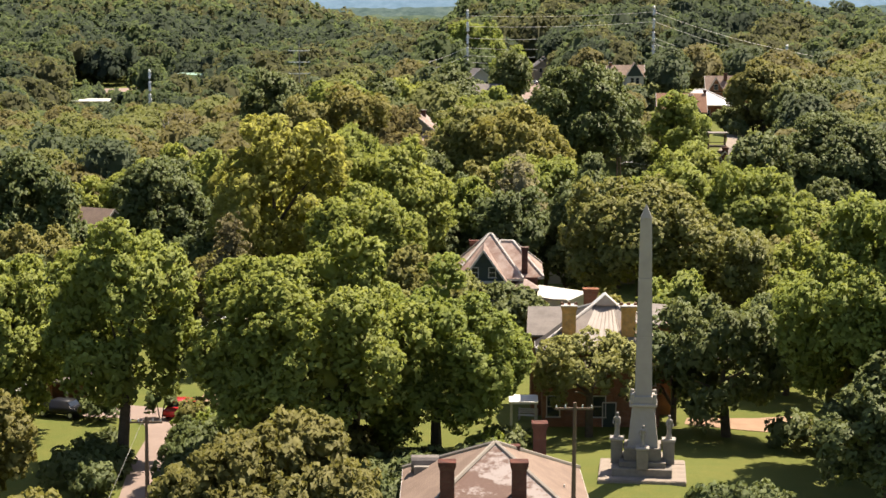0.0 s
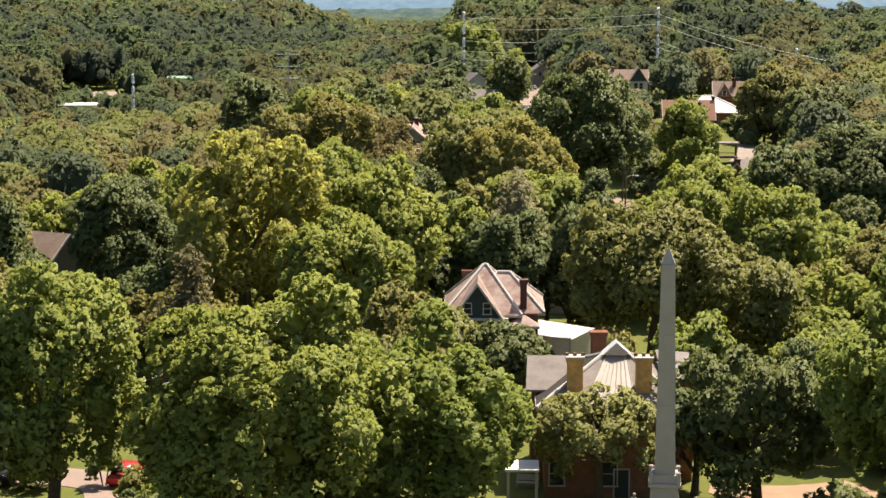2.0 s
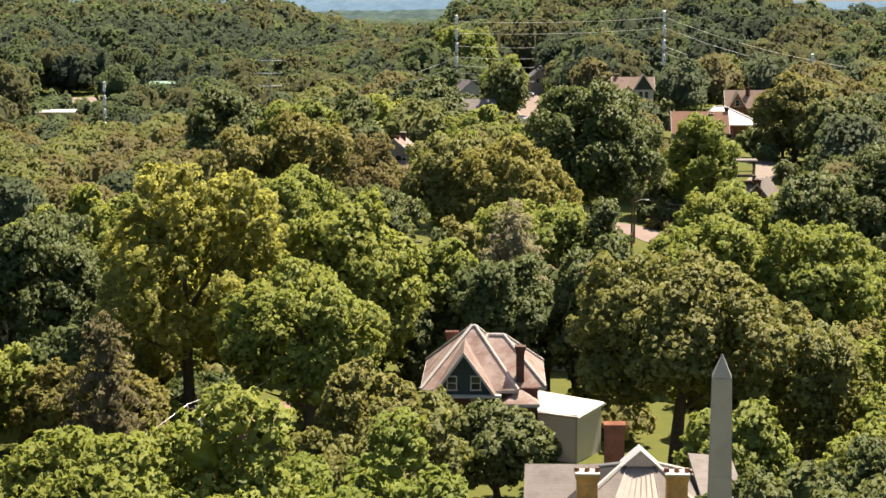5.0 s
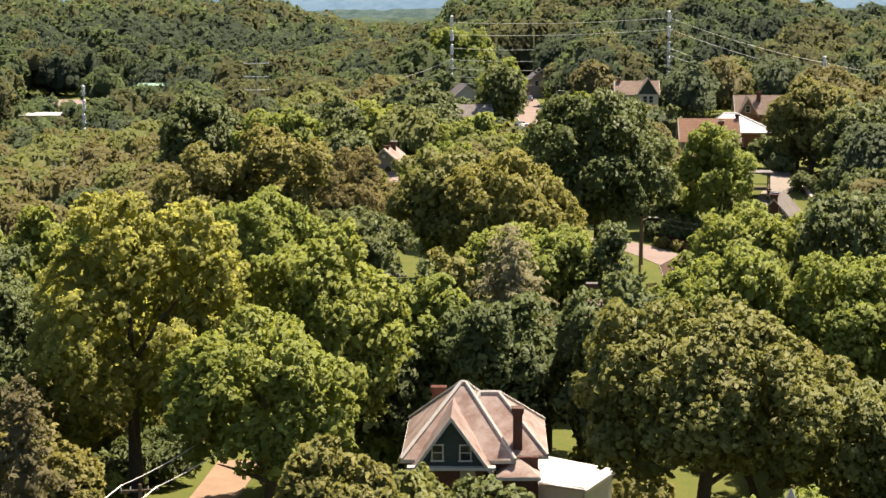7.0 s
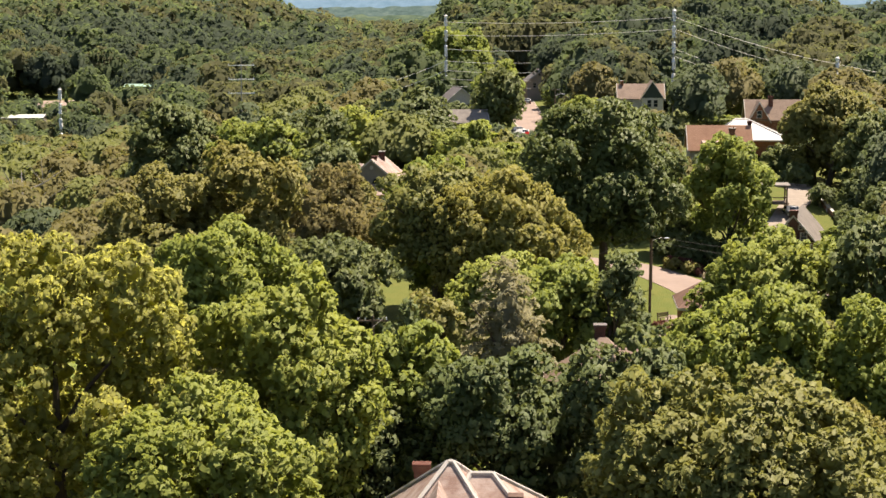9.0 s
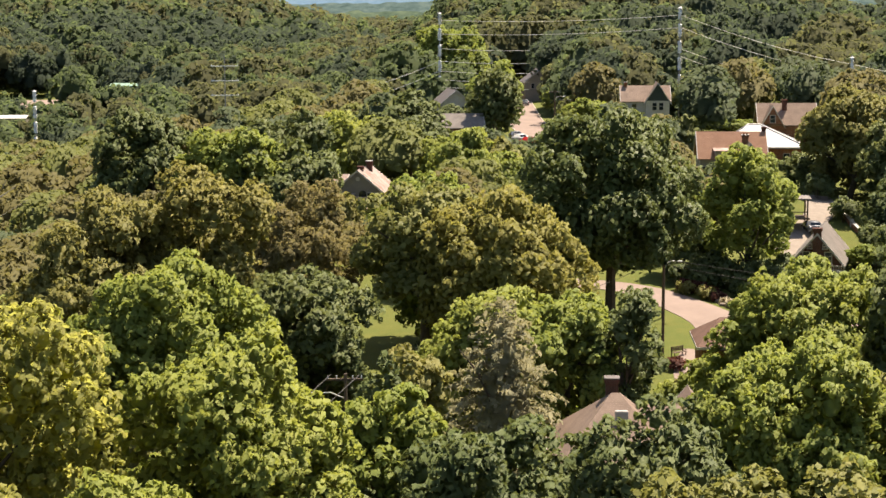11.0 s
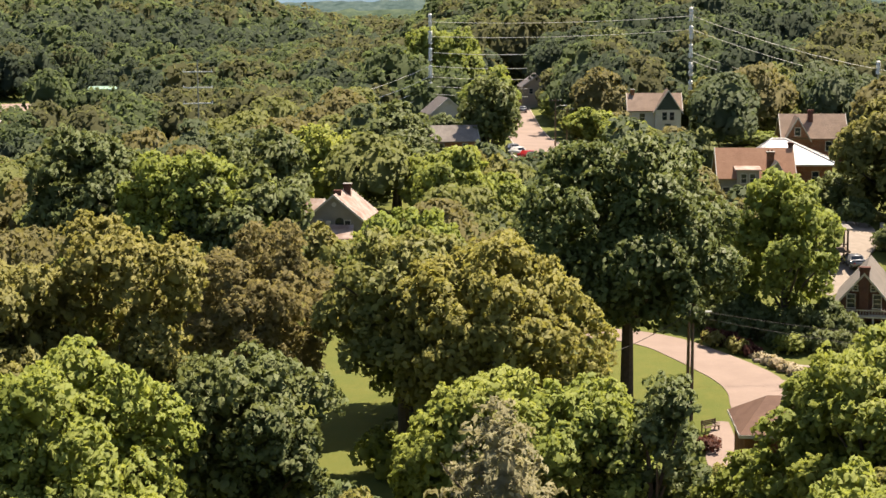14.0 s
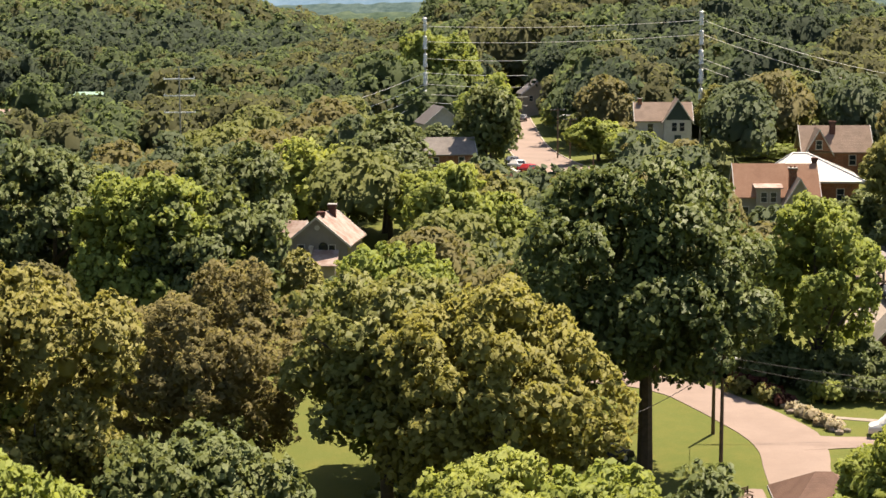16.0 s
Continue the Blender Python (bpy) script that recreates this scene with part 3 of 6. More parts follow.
# ---- the obelisk ----
def monument(x, y, z):
    ob = thing("monument", x, y, z, "tall pale granite obelisk on a stepped base with statues", "monument", -7)
    base = part("platform", boxed(-3.1, 3.1, -3.05, 3.05, -0.3, 0.14), PAVING, ob, "tan stone paved platform")
    stone = None
    for i in range(6):
        for j in range(5):
            if stone is None:
                stone = part("paving_stone", boxed(-0.5, 0.5, -0.58, 0.58, 0.0, 0.05, 0.015), PAVING, base)
                o = stone
            else:
                o = new("paving_stone", stone.data)
                o.parent = base
            o.location = (-2.55 + i * 1.02, -2.4 + j * 1.2, 0.14 + 0.008 * ((i * 7 + j * 3) % 4))
    part("step", boxed(-2.1, 2.1, -2.1, 2.1, 0.15, 0.78, 0.03), GRANITE_DARK, ob)
    part("step", boxed(-1.65, 1.65, -1.65, 1.65, 0.78, 1.16, 0.03), GRANITE_DARK, ob)
    part("plinth", boxed(-1.32, 1.32, -1.32, 1.32, 1.16, 2.10, 0.03), GRANITE_DARK, ob)

    def taper(w0, w1, z0, z1):
        b = bmesh.new()
        lo = [b.verts.new((sx * w0 / 2, sy * w0 / 2, z0)) for sx, sy in ((-1, -1), (1, -1), (1, 1), (-1, 1))]
        hi = [b.verts.new((sx * w1 / 2, sy * w1 / 2, z1)) for sx, sy in ((-1, -1), (1, -1), (1, 1), (-1, 1))]
        b.faces.new(lo[::-1])
        b.faces.new(hi)
        for i in range(4):
            b.faces.new((lo[i], lo[(i + 1) % 4], hi[(i + 1) % 4], hi[i]))
        bmesh.ops.bevel(b, geom=b.edges[:], offset=0.02, segments=1, affect="EDGES")
        return b

    part("die", taper(2.15, 1.55, 2.10, 5.0), GRANITE, ob)
    bm = boxed(-0.98, 0.98, -0.98, 0.98, 5.0, 5.22, 0.04)
    box(bm, -0.80, 0.80, -0.80, 0.80, 5.22, 5.75, 0.03)
    for sx in (-1, 1):
        for sy in (-1, 1):
            box(bm, sx * 0.80 - 0.14, sx * 0.80 + 0.14, sy * 0.80 - 0.14, sy * 0.80 + 0.14, 5.22, 5.95, 0.05)
    part("moulding", bm, GRANITE, ob)
    zs, n = (5.75, 18.45), 3
    for k in range(n):
        a, b = zs[0] + (zs[1] - zs[0]) * k / n, zs[0] + (zs[1] - zs[0]) * (k + 1) / n
        wa, wb = 1.24 - 0.42 * k / n, 1.24 - 0.42 * (k + 1) / n
        part("shaft_block", taper(wa, wb, a, b - 0.006), GRANITE, ob)
    part("pyramidion", taper(0.84, 0.03, 18.45, 19.45), GRANITE, ob)
    for px, py in ((-1.85, -0.2), (1.85, -0.2), (0, -1.85), (0, 1.85)):
        p = part("pedestal", boxed(px - 0.42, px + 0.42, py - 0.42, py + 0.42, 0.78, 2.45 if px else 2.2, 0.03), GRANITE_DARK, ob)
        part("pedestal_cap", boxed(px - 0.49, px + 0.49, py - 0.49, py + 0.49, 2.45 if px else 2.2, 2.62 if px else 2.37, 0.03), GRANITE, p)
    return ob


def statue(x, y, z, label, turn, tall, lean=0.0):
    """A robed figure as one plain turned shape with shoulders and a head."""
    bm = bmesh.new()
    s = tall / 1.8
    prof = ((0.0, 0.26), (0.06, 0.26), (0.12, 0.21), (0.5, 0.17), (0.9, 0.19), (1.05, 0.16), (1.35, 0.23), (1.45, 0.20), (1.52, 0.075), (1.57, 0.08), (1.66, 0.115), (1.75, 0.10), (1.8, 0.02))
    tube(bm, [(lean * h * s, 0, h * s) for h, _ in prof], [r * s for _, r in prof], 12)
    tube(bm, [(0.2 * s, 0, 1.38 * s), (0.30 * s, -0.08 * s, 1.1 * s), (0.20 * s, -0.22 * s, 0.9 * s)], [0.07 * s, 0.065 * s, 0.05 * s], 7)
    tube(bm, [(-0.2 * s, 0, 1.38 * s), (-0.29 * s, -0.04 * s, 1.08 * s), (-0.16 * s, -0.2 * s, 0.95 * s)], [0.07 * s, 0.065 * s, 0.05 * s], 7)
    me = bpy.data.meshes.new("statue")
    bmesh.ops.recalc_face_normals(bm, faces=bm.faces)
    bm.to_mesh(me)
    bm.free()
    me.materials.append(MARBLE)
    ob = new("statue", me)
    ob.matrix_basis = pose(x, y, z, 0, 0, turn)
    return tagged(ob, label, "statue", "statues round the obelisk")


OX, OY = 14.35, 121.0
OZ = ground_z(OX, OY) - 0.05
monument(OX, OY, OZ)
for dx, dy, dz, tall, turn in ((-1.85, -0.2, 2.62, 1.85, -40), (1.85, -0.2, 2.62, 1.7, 35), (0, -1.85, 2.37, 1.55, 0), (0, 1.85, 2.37, 1.7, 180)):
    q = pose(OX, OY, OZ, 0, 0, -7) @ Vector((dx, dy, dz))
    statue(q.x, q.y, q.z, "weathered pale stone figure on a granite pedestal", turn, tall, 0.03)


# ---- houses ----
def house_near():
    z = ground_z(3.3, 107)
    ob = thing("house", 3.3, 106.5, z, "low brick house with a worn white and brown hipped roof", "house")
    e, top = 1.75 - z, 5.1 - z
    walls(ob, -5.3, 5.2, -8.0, 6.2, 0, e - 0.1, BRICK_RED)
    second_coat(hip(ob, -6.0, 5.9, -8.8, 7.0, e, top, -0.02, 0.06, 0.5, ROOF_BROWN, "brown shingle roof with a worn white front slope", CREAM), 1, -1, ROOF_WORN)
    for x in (-3.05, 1.3):
        chimney(ob, x, -5.0, 0.5, 5.38 - z, 0.88, 0.75, BRICK_RED, BRICK_RED, 0, "dark red brick chimney stack")
    chimney(ob, 3.15, 6.0, 0.5, 5.15 - z, 0.85, 0.8, BRICK_RED, BRICK_RED, 0, "dark red brick chimney stack")
    chimney(ob, 1.35, 2.2, 2.5, 4.55 - z, 0.42, 0.42, BRICK_RED, BRICK_RED)
    d = part("dormer", boxed(-5.2, -2.6, 3.4, 5.6, e - 0.2, e + 1.0), GREY_SIDING, ob)
    bm = bmesh.new()
    tube(bm, [(-5.4, 4.4, e + 1.0), (-2.4, 4.4, e + 1.0)], [0.55, 0.55], 14)
    part("dormer_roof", bm, ROOF_GREY, d, "grey rounded dormer roof")
    for x in (-3.6, -0.8, 2.2, 4.0):
        window(ob, x, -8.0, 0.9, 0.9, 1.4)
    for y in (-5, -1, 3):
        window(ob, 5.2, y, 0.9, 0.9, 1.4, "right")
    part("vent_pipe", tube(bmesh.new(), [(4.3, -1.2, e + 0.3), (4.3, -1.2, e + 1.1)], [0.06, 0.05], 8), STEEL, ob)
    return ob


def house_chimneys():
    z = ground_z(13.9, 147)
    ob = thing("house", 13.7, 147, z, "brick villa with tall tan chimneys and a pale hipped roof", "house", -2)
    e, top = 4.70 - z, 7.48 - z
    walls(ob, -5.2, 4.5, -6.6, 6.5, 0, e - 0.05, BRICK_ORANGE)
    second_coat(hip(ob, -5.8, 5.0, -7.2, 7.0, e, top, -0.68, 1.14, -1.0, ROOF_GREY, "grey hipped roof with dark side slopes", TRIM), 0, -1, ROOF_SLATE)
    k = (top - e) / 6.2
    bm = slab(bmesh.new(), [(-2.36, -6.9, e + 0.3 * k + 0.05), (1.34, -6.9, e + 0.3 * k + 0.05), (1.02, -1.3, top - 0.3 * k + 0.05), (-0.56, -1.3, top - 0.3 * k + 0.05)], 0.07)
    p = part("roof_panel", bm, ROOF_SEAM, ob, "sunlit pale metal roof between the chimneys")
    for j in range(8):
        u = j / 7
        x0, x1 = -2.3 + 3.58 * u, -0.52 + 1.5 * u
        part("seam", tube(bmesh.new(), [(x0, -6.88, e + 0.3 * k + 0.06), (x1, -1.32, top - 0.3 * k + 0.06)], [0.035, 0.035], 5), ROOF_SEAM, p)
    g = part("roof_lantern", boxed(-0.5, 0.96, -1.35, -0.3, top - 0.45, top + 0.30), TRIM, ob)
    bm = bmesh.new()
    slab(bm, [(-0.85, -1.6, top - 0.02), (0.23, -1.6, top + 0.95), (0.23, -0.1, top + 0.95), (-0.85, -0.1, top - 0.02)], 0.06)
    slab(bm, [(0.23, -1.6, top + 0.95), (1.31, -1.6, top - 0.02), (1.31, -0.1, top - 0.02), (0.23, -0.1, top + 0.95)], 0.06)
    part("lantern_roof", bm, STEEL, g, "grey metal lantern roof")
    bm = bmesh.new()
    f = [bm.verts.new(c) for c in ((-0.72, -1.52, top + 0.02), (1.18, -1.52, top + 0.02), (0.23, -1.52, top + 0.84), (-0.72, -1.40, top + 0.02), (1.18, -1.40, top + 0.02), (0.23, -1.40, top + 0.84))]
    for q in ((0, 1, 2), (5, 4, 3), (0, 3, 4, 1), (1, 4, 5, 2), (2, 5, 3, 0)):
        bm.faces.new([f[k] for k in q])
    part("pediment", bm, TRIM, g, "pale boarded lantern front")
    for x in (-3.0, 1.95):
        chimney(ob, x, -5.0, 0, 8.1 - z, 1.14, 0.95, BRICK_TAN, TRIM, 3, "tall tan brick chimney stack")
    chimney(ob, -0.35, 12.0, 0, 6.8 - z, 1.25, 0.9, BRICK_ORANGE, BRICK_ORANGE, 0, "broad orange brick chimney stack")
    w = part("wing", boxed(-6.1, -5.2, -2.6, 4.6, 0, 5.0 - z), BRICK_ORANGE, ob)
    bm = slab(bmesh.new(), [(-6.5, -3.1, 5.15 - z), (-3.0, -3.1, 5.15 - z), (-2.0, 0.9, 6.95 - z), (-6.35, 0.9, 6.95 - z)], 0.16)
    slab(bm, [(-6.35, 0.9, 6.95 - z), (-2.0, 0.9, 6.95 - z), (-3.0, 5.0, 5.15 - z), (-6.5, 5.0, 5.15 - z)], 0.16)
    part("wing_roof", bm, ROOF_GREY, w, "grey shingle wing roof")
    bm = bmesh.new()
    f = [bm.verts.new(c) for c in ((-6.1, -2.6, 5.0 - z), (-6.1, 4.6, 5.0 - z), (-6.1, 0.9, 6.75 - z), (-5.9, -2.6, 5.0 - z), (-5.9, 4.6, 5.0 - z), (-5.9, 0.9, 6.75 - z))]
    for q in ((0, 1, 2), (5, 4, 3), (0, 3, 4, 1), (1, 4, 5, 2), (2, 5, 3, 0)):
        bm.faces.new([f[i] for i in q])
    part("gable_wall", bm, BRICK_ORANGE, w)
    w = part("wing", boxed(4.5, 5.9, -2, 6, 0, 6.0 - z), BRICK_ORANGE, ob)
    bm = bmesh.new()
    slab(bm, [(3.6, -2.5, 6.05 - z), (6.2, -2.5, 5.85 - z), (6.2, 4.5, 6.55 - z), (3.6, 4.5, 6.75 - z)], 0.18)
    part("wing_roof", bm, ROOF_GREY, w, "grey flat wing roof")
    p = part("porch_roof", boxed(-8.0, -5.6, -9.2, -6.4, 2.5, 2.68), ROOF_WHITE, ob, "white flat porch roof")
    for x in (-7.8, -5.8):
        part("porch_post", boxed(x - 0.1, x + 0.1, -9.05, -8.85, 0, 2.5), TRIM, p)
    for x in (-4.3, -0.5, 3.6):
        window(ob, x, -6.6, 0.9, 1.0, 1.7)
        window(ob, x, -6.6, 3.6, 1.0, 1.6)
    for y in (-4, -0.5, 3):
        window(ob, 5.9, y + 2, 3.4, 0.9, 1.6, "right")
    door(ob, 1.95 - 1.6, -6.6, 0)
    return ob


def house_white():
    z = ground_z(12.5, 184)
    ob = thing("outbuilding", 12.4, 184.2, z, "pale grey outbuilding with a bright white low roof", "building", -30)
    e = 2.15 - z
    walls(ob, -3.4, 2.1, -2.2, 2.4, -0.4, e - 0.04, GREY_PALE)
    bm = bmesh.new()
    slab(bm, [(-3.6, -2.5, e + 0.14), (2.4, -2.5, e - 0.16), (2.4, 2.7, e + 0.10), (-3.6, 2.7, e + 0.40)], 0.2)
    part("roof", bm, ROOF_WHITE, ob, "white coated roof")
    part("gutter", boxed(-3.6, 2.4, -2.62, -2.5, e - 0.22, e - 0.06), TRIM, ob)
    part("corner_board", boxed(2.02, 2.14, -2.24, -2.1, -0.3, e - 0.1), TRIM, ob)
    return ob


def house_gabled():
    z = ground_z(6, 184)
    ob = thing("house", 6.0, 184, z, "red brick house with a dark green front gable", "house", -2)
    e, top = 4.75 - z, 8.6 - z
    walls(ob, -4.3, 4.1, -4.8, 5.6, 0, e, BRICK_RED)
    walls(ob, -3.6, 0.5, -6.7, -4.7, 0, e, BRICK_RED)
    hip(ob, -4.9, 2.6, -5.5, 6.2, e, top + 0.15, -1.05, -0.75, -0.2, ROOF_PINK, "pinkish shingle roof with dark red stains", TRIM)
    hip(ob, -1.5, 4.75, -4.3, 6.0, e + 0.01, 7.95 - z, 0.2, 1.5, 0.3, ROOF_PINK, "pinkish shingle wing roof", TRIM)
    gable(ob, -3.85, 0.75, -6.9, -0.9, e + 0.05, 8.0 - z, ROOF_PINK, "y", 0.4, DARK_GREEN, "front gable roof of pinkish shingles")
    part("pent_trim", boxed(-4.4, 1.3, -7.35, -6.7, e - 0.25, e - 0.05), TRIM, ob, "white pent board under the gable")
    for x in (-2.45, -0.65):
        window(ob, x, -6.9, e + 0.35, 0.62, 0.95, "front", TRIM, 1)
    chimney(ob, 2.75, -3.6, 1.5, 7.85 - z, 0.62, 0.62, BRICK_RED, BRICK_RED, 0, "slim dark red brick chimney")
    chimney(ob, -2.75, 4.4, 1.5, 7.5 - z, 0.9, 0.6, BRICK_RED, BRICK_RED, 0, "red brick chimney")
    b = part("bay", boxed(1.6, 3.9, -6.0, -4.7, 0, e - 1.0), BRICK_RED, ob)
    hip(b, 1.4, 4.2, -6.35, -4.4, e - 0.9, e - 0.05, 2.7, 2.8, -4.7, ROOF_PINK, "small hipped bay roof")
    for x in (-2.6, -0.5):
        window(ob, x, -6.7, 2.4, 0.8, 1.6)
    part("column", boxed(-1.0, 0.0, -6.9, -6.72, 2.3, e - 0.3), CREAM, ob, "pale pilaster")
    window(ob, 2.7, -6.0, 1.3, 0.9, 1.6)
    for y in (-2.5, 1, 4):
        window(ob, 4.1, y, 2.6, 0.85, 1.5, "right")
        window(ob, -4.3, y, 2.6, 0.85, 1.5, "left")
    return ob


def house_brown():
    z = ground_z(19, 224)
    ob = thing("house", 18.8, 224, z, "house with a brown shingle roof among trees", "house", -3)
    e = 4.0 - z
    walls(ob, -5.0, 6.0, -6.5, 6, 0, e, CREAM)
    hip(ob, -5.8, 3.0, -7.2, 6.8, e + 0.05, 8.3 - z, -1.4, -0.8, 0, ROOF_BROWN, "brown shingle hipped roof")
    hip(ob, -1.5, 6.6, -5.5, 5.8, e + 0.3, 7.35 - z, -0.5, 5.6, 0.6, ROOF_BROWN, "brown shingle wing roof")
    gable(ob, 2.9, 5.9, 0.5, 6.2, 5.6 - z, 7.45 - z, ROOF_BROWN, "y", 0.25, CREAM, "small brown cross gable")
    chimney(ob, -1.35, 1.0, 3.0, 9.2 - z, 0.85, 0.75, BRICK_RED, ROOF_PALE, 0, "dark brick chimney with a metal cap")
    part("roof_vent", boxed(-1.3, -0.4, -2.6, -2.2, 6.9 - z, 7.6 - z, 0.05), TRIM, ob, "pale arched roof vent")
    for x in (-3.5, 0, 4):
        window(ob, x, -6.5, 1.5, 0.9, 1.5)
    return ob


def shed():
    z = ground_z(30.2, 258)
    ob = thing("garage", 31.1, 258.3, z, "small brick garage with a reddish brown hipped roof", "garage", -4)
    e = 5.4 - z
    walls(ob, -2.4, 2.4, -3.4, 3.4, 0, e, BRICK_ORANGE)
    hip(ob, -2.85, 2.85, -3.9, 3.9, e, 7.35 - z, -0.5, 0.5, 0.0, ROOF_RED, "reddish brown shingle roof")
    window(ob, -1.0, -3.4, 1.6, 0.9, 1.2)
    door(ob, 1.2, -3.4, 0)
    return ob


def house_brick_gable():
    z = ground_z(51.2, 318)
    ob = thing("house", 53.0, 318.3, z, "red brick cottage with a steep gable and white trim", "house", -17)
    e = 4.4 - z
    walls(ob, -2.9, 2.9, -6, 6.5, 0, e, BRICK_RED)
    gable(ob, -2.9, 2.9, -6, 6.5, e, 7.75 - z, ROOF_GREY, "y", 0.45, BRICK_RED, "grey shingle saddle roof")
    chimney(ob, 0.0, -6.15, 0, 8.35 - z, 0.95, 0.7, BRICK_RED, BRICK_RED, 0, "red brick chimney breast up the gable")
    for x in (-1.25, 1.25):
        window(ob, x * 1.05, -6.0, e - 0.35, 0.75, 1.35, "front", TRIM, 2)
        window(ob, x * 0.72, -6.0, e + 1.45, 0.42, 0.5)
    b = part("balcony", boxed(-3.3, 3.3, -7.3, -6.0, e - 1.2, e - 1.05), TRIM, ob, "white porch deck and rail")
    part("rail", boxed(-3.3, 3.3, -7.3, -7.22, e - 0.45, e - 0.36), TRIM, b)
    for k in range(23):
        part("baluster", boxed(-3.25 + k * 0.295 - 0.03, -3.25 + k * 0.295 + 0.03, -7.29, -7.23, e - 1.05, e - 0.45), TRIM, b)
    for x in (-3.1, -1, 1, 3.1):
        part("porch_post", boxed(x - 0.08, x + 0.08, -7.3, -7.14, 0, e - 1.2), TRIM, b)
    return ob


def house_orange_roof():
    z = ground_z(51, 380)
    ob = thing("house", 52, 379, z, "large pale house with a terracotta coloured roof", "house", -4)
    e = 11.6 - z
    walls(ob, -4.9, 5.2, -3.8, 4.2, 0, e, GREY_SIDING)
    gable(ob, -4.9, 5.2, -3.8, 4.2, e, 15.2 - z, ROOF_ORANGE, "x", 0.4, GREY_SIDING, "terracotta coloured saddle roof")
    d = part("dormer", boxed(-2.6, 0.4, -4.6, -2.0, e - 1.6, e + 0.9), CREAM, ob)
    bm = slab(bmesh.new(), [(-2.9, -4.9, e + 0.95), (0.7, -4.9, e + 0.95), (0.7, -1.6, e + 1.35), (-2.9, -1.6, e + 1.35)], 0.14)
    part("dormer_roof", bm, ROOF_PINK, d)
    window(ob, -1.7, -4.6, e - 0.9, 0.7, 1.2)
    window(ob, -0.5, -4.6, e - 0.9, 0.7, 1.2)
    gable(ob, 0.3, 4.8, -6.6, -2.0, e - 1.4, 13.9 - z, ROOF_PALE, "y", 0.3, CREAM, "front wing roof")
    walls(ob, 0.3, 4.8, -6.6, -3.8, 0, e - 1.3, CREAM)
    chimney(ob, 2.0, -3.6, e - 1, 15.0 - z, 0.95, 0.75, BRICK_ORANGE, TRIM, 2, "orange brick chimney")
    chimney(ob, 5.3, 0.5, e - 1, 15.9 - z, 0.6, 0.6, BRICK_RED, BRICK_RED, 0, "dark brick chimney")
    for x in (-4.0, -2.2, 1.6, 3.4):
        window(ob, x, -3.8 if x < 0 else -6.6, e - 4.8, 0.9, 1.6)
        window(ob, x, -3.8 if x < 0 else -6.6, e - 3.0 if x < 0 else e - 2.6, 0.9, 1.4)
    for y in (-2, 1.5):
        window(ob, -4.9, y, e - 3, 0.9, 1.5, "left")
    return ob


def house_white_roof():
    z = ground_z(60, 390)
    ob = thing("house", 59.5, 390, z, "brick house with a bright white metal roof", "house", -6)
    e = 12.3 - z
    walls(ob, -6, 5.6, -5, 5, 0, e, BRICK_ORANGE)
    hip(ob, -6.4, 6.4, -5.7, 5.7, e, 15.5 - z, -2.6, -0.6, 0.4, ROOF_WHITE, "bright white metal roof", ROOF_WHITE)
    part("terrace_roof", boxed(-9.8, -1.0, -6.4, -3.6, e + 1.45, e + 1.62), ROOF_WHITE, ob, "white flat roof edge")
    walls(ob, -9.6, -6.0, -6.2, -3.8, 0, e + 1.44, BRICK_ORANGE)
    for x in (-3.5, 0, 3.2):
        window(ob, x, -5, e - 2.6, 0.9, 1.5)
        window(ob, x, -5, e - 5.6, 0.9, 1.6)
    for y in (-2, 2):
        window(ob, 5.6, y, e - 2.6, 0.9, 1.5, "right")
    return ob


def house_hill_grey():
    z = ground_z(67, 411)
    ob = thing("house", 67.5, 411, z, "house with a brown-grey steep roof on the hillside", "house", -5)
    e = 14.6 - z
    walls(ob, -5, 4.6, -4, 4, 0, e, BRICK_ORANGE)
    gable(ob, -5, 4.6, -4, 4, e, 17.9 - z, ROOF_BROWN, "x", 0.4, CREAM, "brown-grey saddle roof")
    gable(ob, -4.8, -1.2, -5.2, 0, e, 17.7 - z, ROOF_BROWN, "y", 0.35, BRICK_ORANGE, "steep front gable roof")
    chimney(ob, -0.6, -1.2, e, 18.6 - z, 0.8, 0.6, BRICK_RED, BRICK_RED)
    window(ob, -3.0, -5.2, e + 0.2, 0.8, 1.2)
    window(ob, 2, -4, e - 2.2, 0.9, 1.4)
    return ob


def house_teal_gable():
    z = ground_z(48, 450)
    ob = thing("house", 47.8, 451, z, "pale blue-grey house with a dark green front gable", "house", -4)
    e = 16.6 - z
    pale = TRIM
    walls(ob, -4.9, 4.2, -3.0, 4.5, 0, e, pale)
    gable(ob, -4.9, 4.2, -3.0, 4.5, e, 19.3 - z, ROOF_BROWN, "x", 0.4, pale, "tan shingle saddle roof")
    gable(ob, -0.4, 4.2, -4.6, 1.4, e, 20.1 - z, ROOF_BROWN, "y", 0.4, DARK_GREEN, "steep tan front gable roof")
    walls(ob, -0.4, 4.2, -4.6, -3.0, 0, e, pale)
    for x in (1.3, 2.6):
        window(ob, x, -4.6, e - 1.9, 0.8, 1.4)
    window(ob, -2.6, -3.0, e - 2.2, 0.9, 1.4)
    door(ob, 1.9, -4.6, e - 4.6, 1.1)
    chimney(ob, -4.2, 0.5, e, 20.0 - z, 0.6, 0.6, BRICK_ORANGE, TRIM)
    return ob


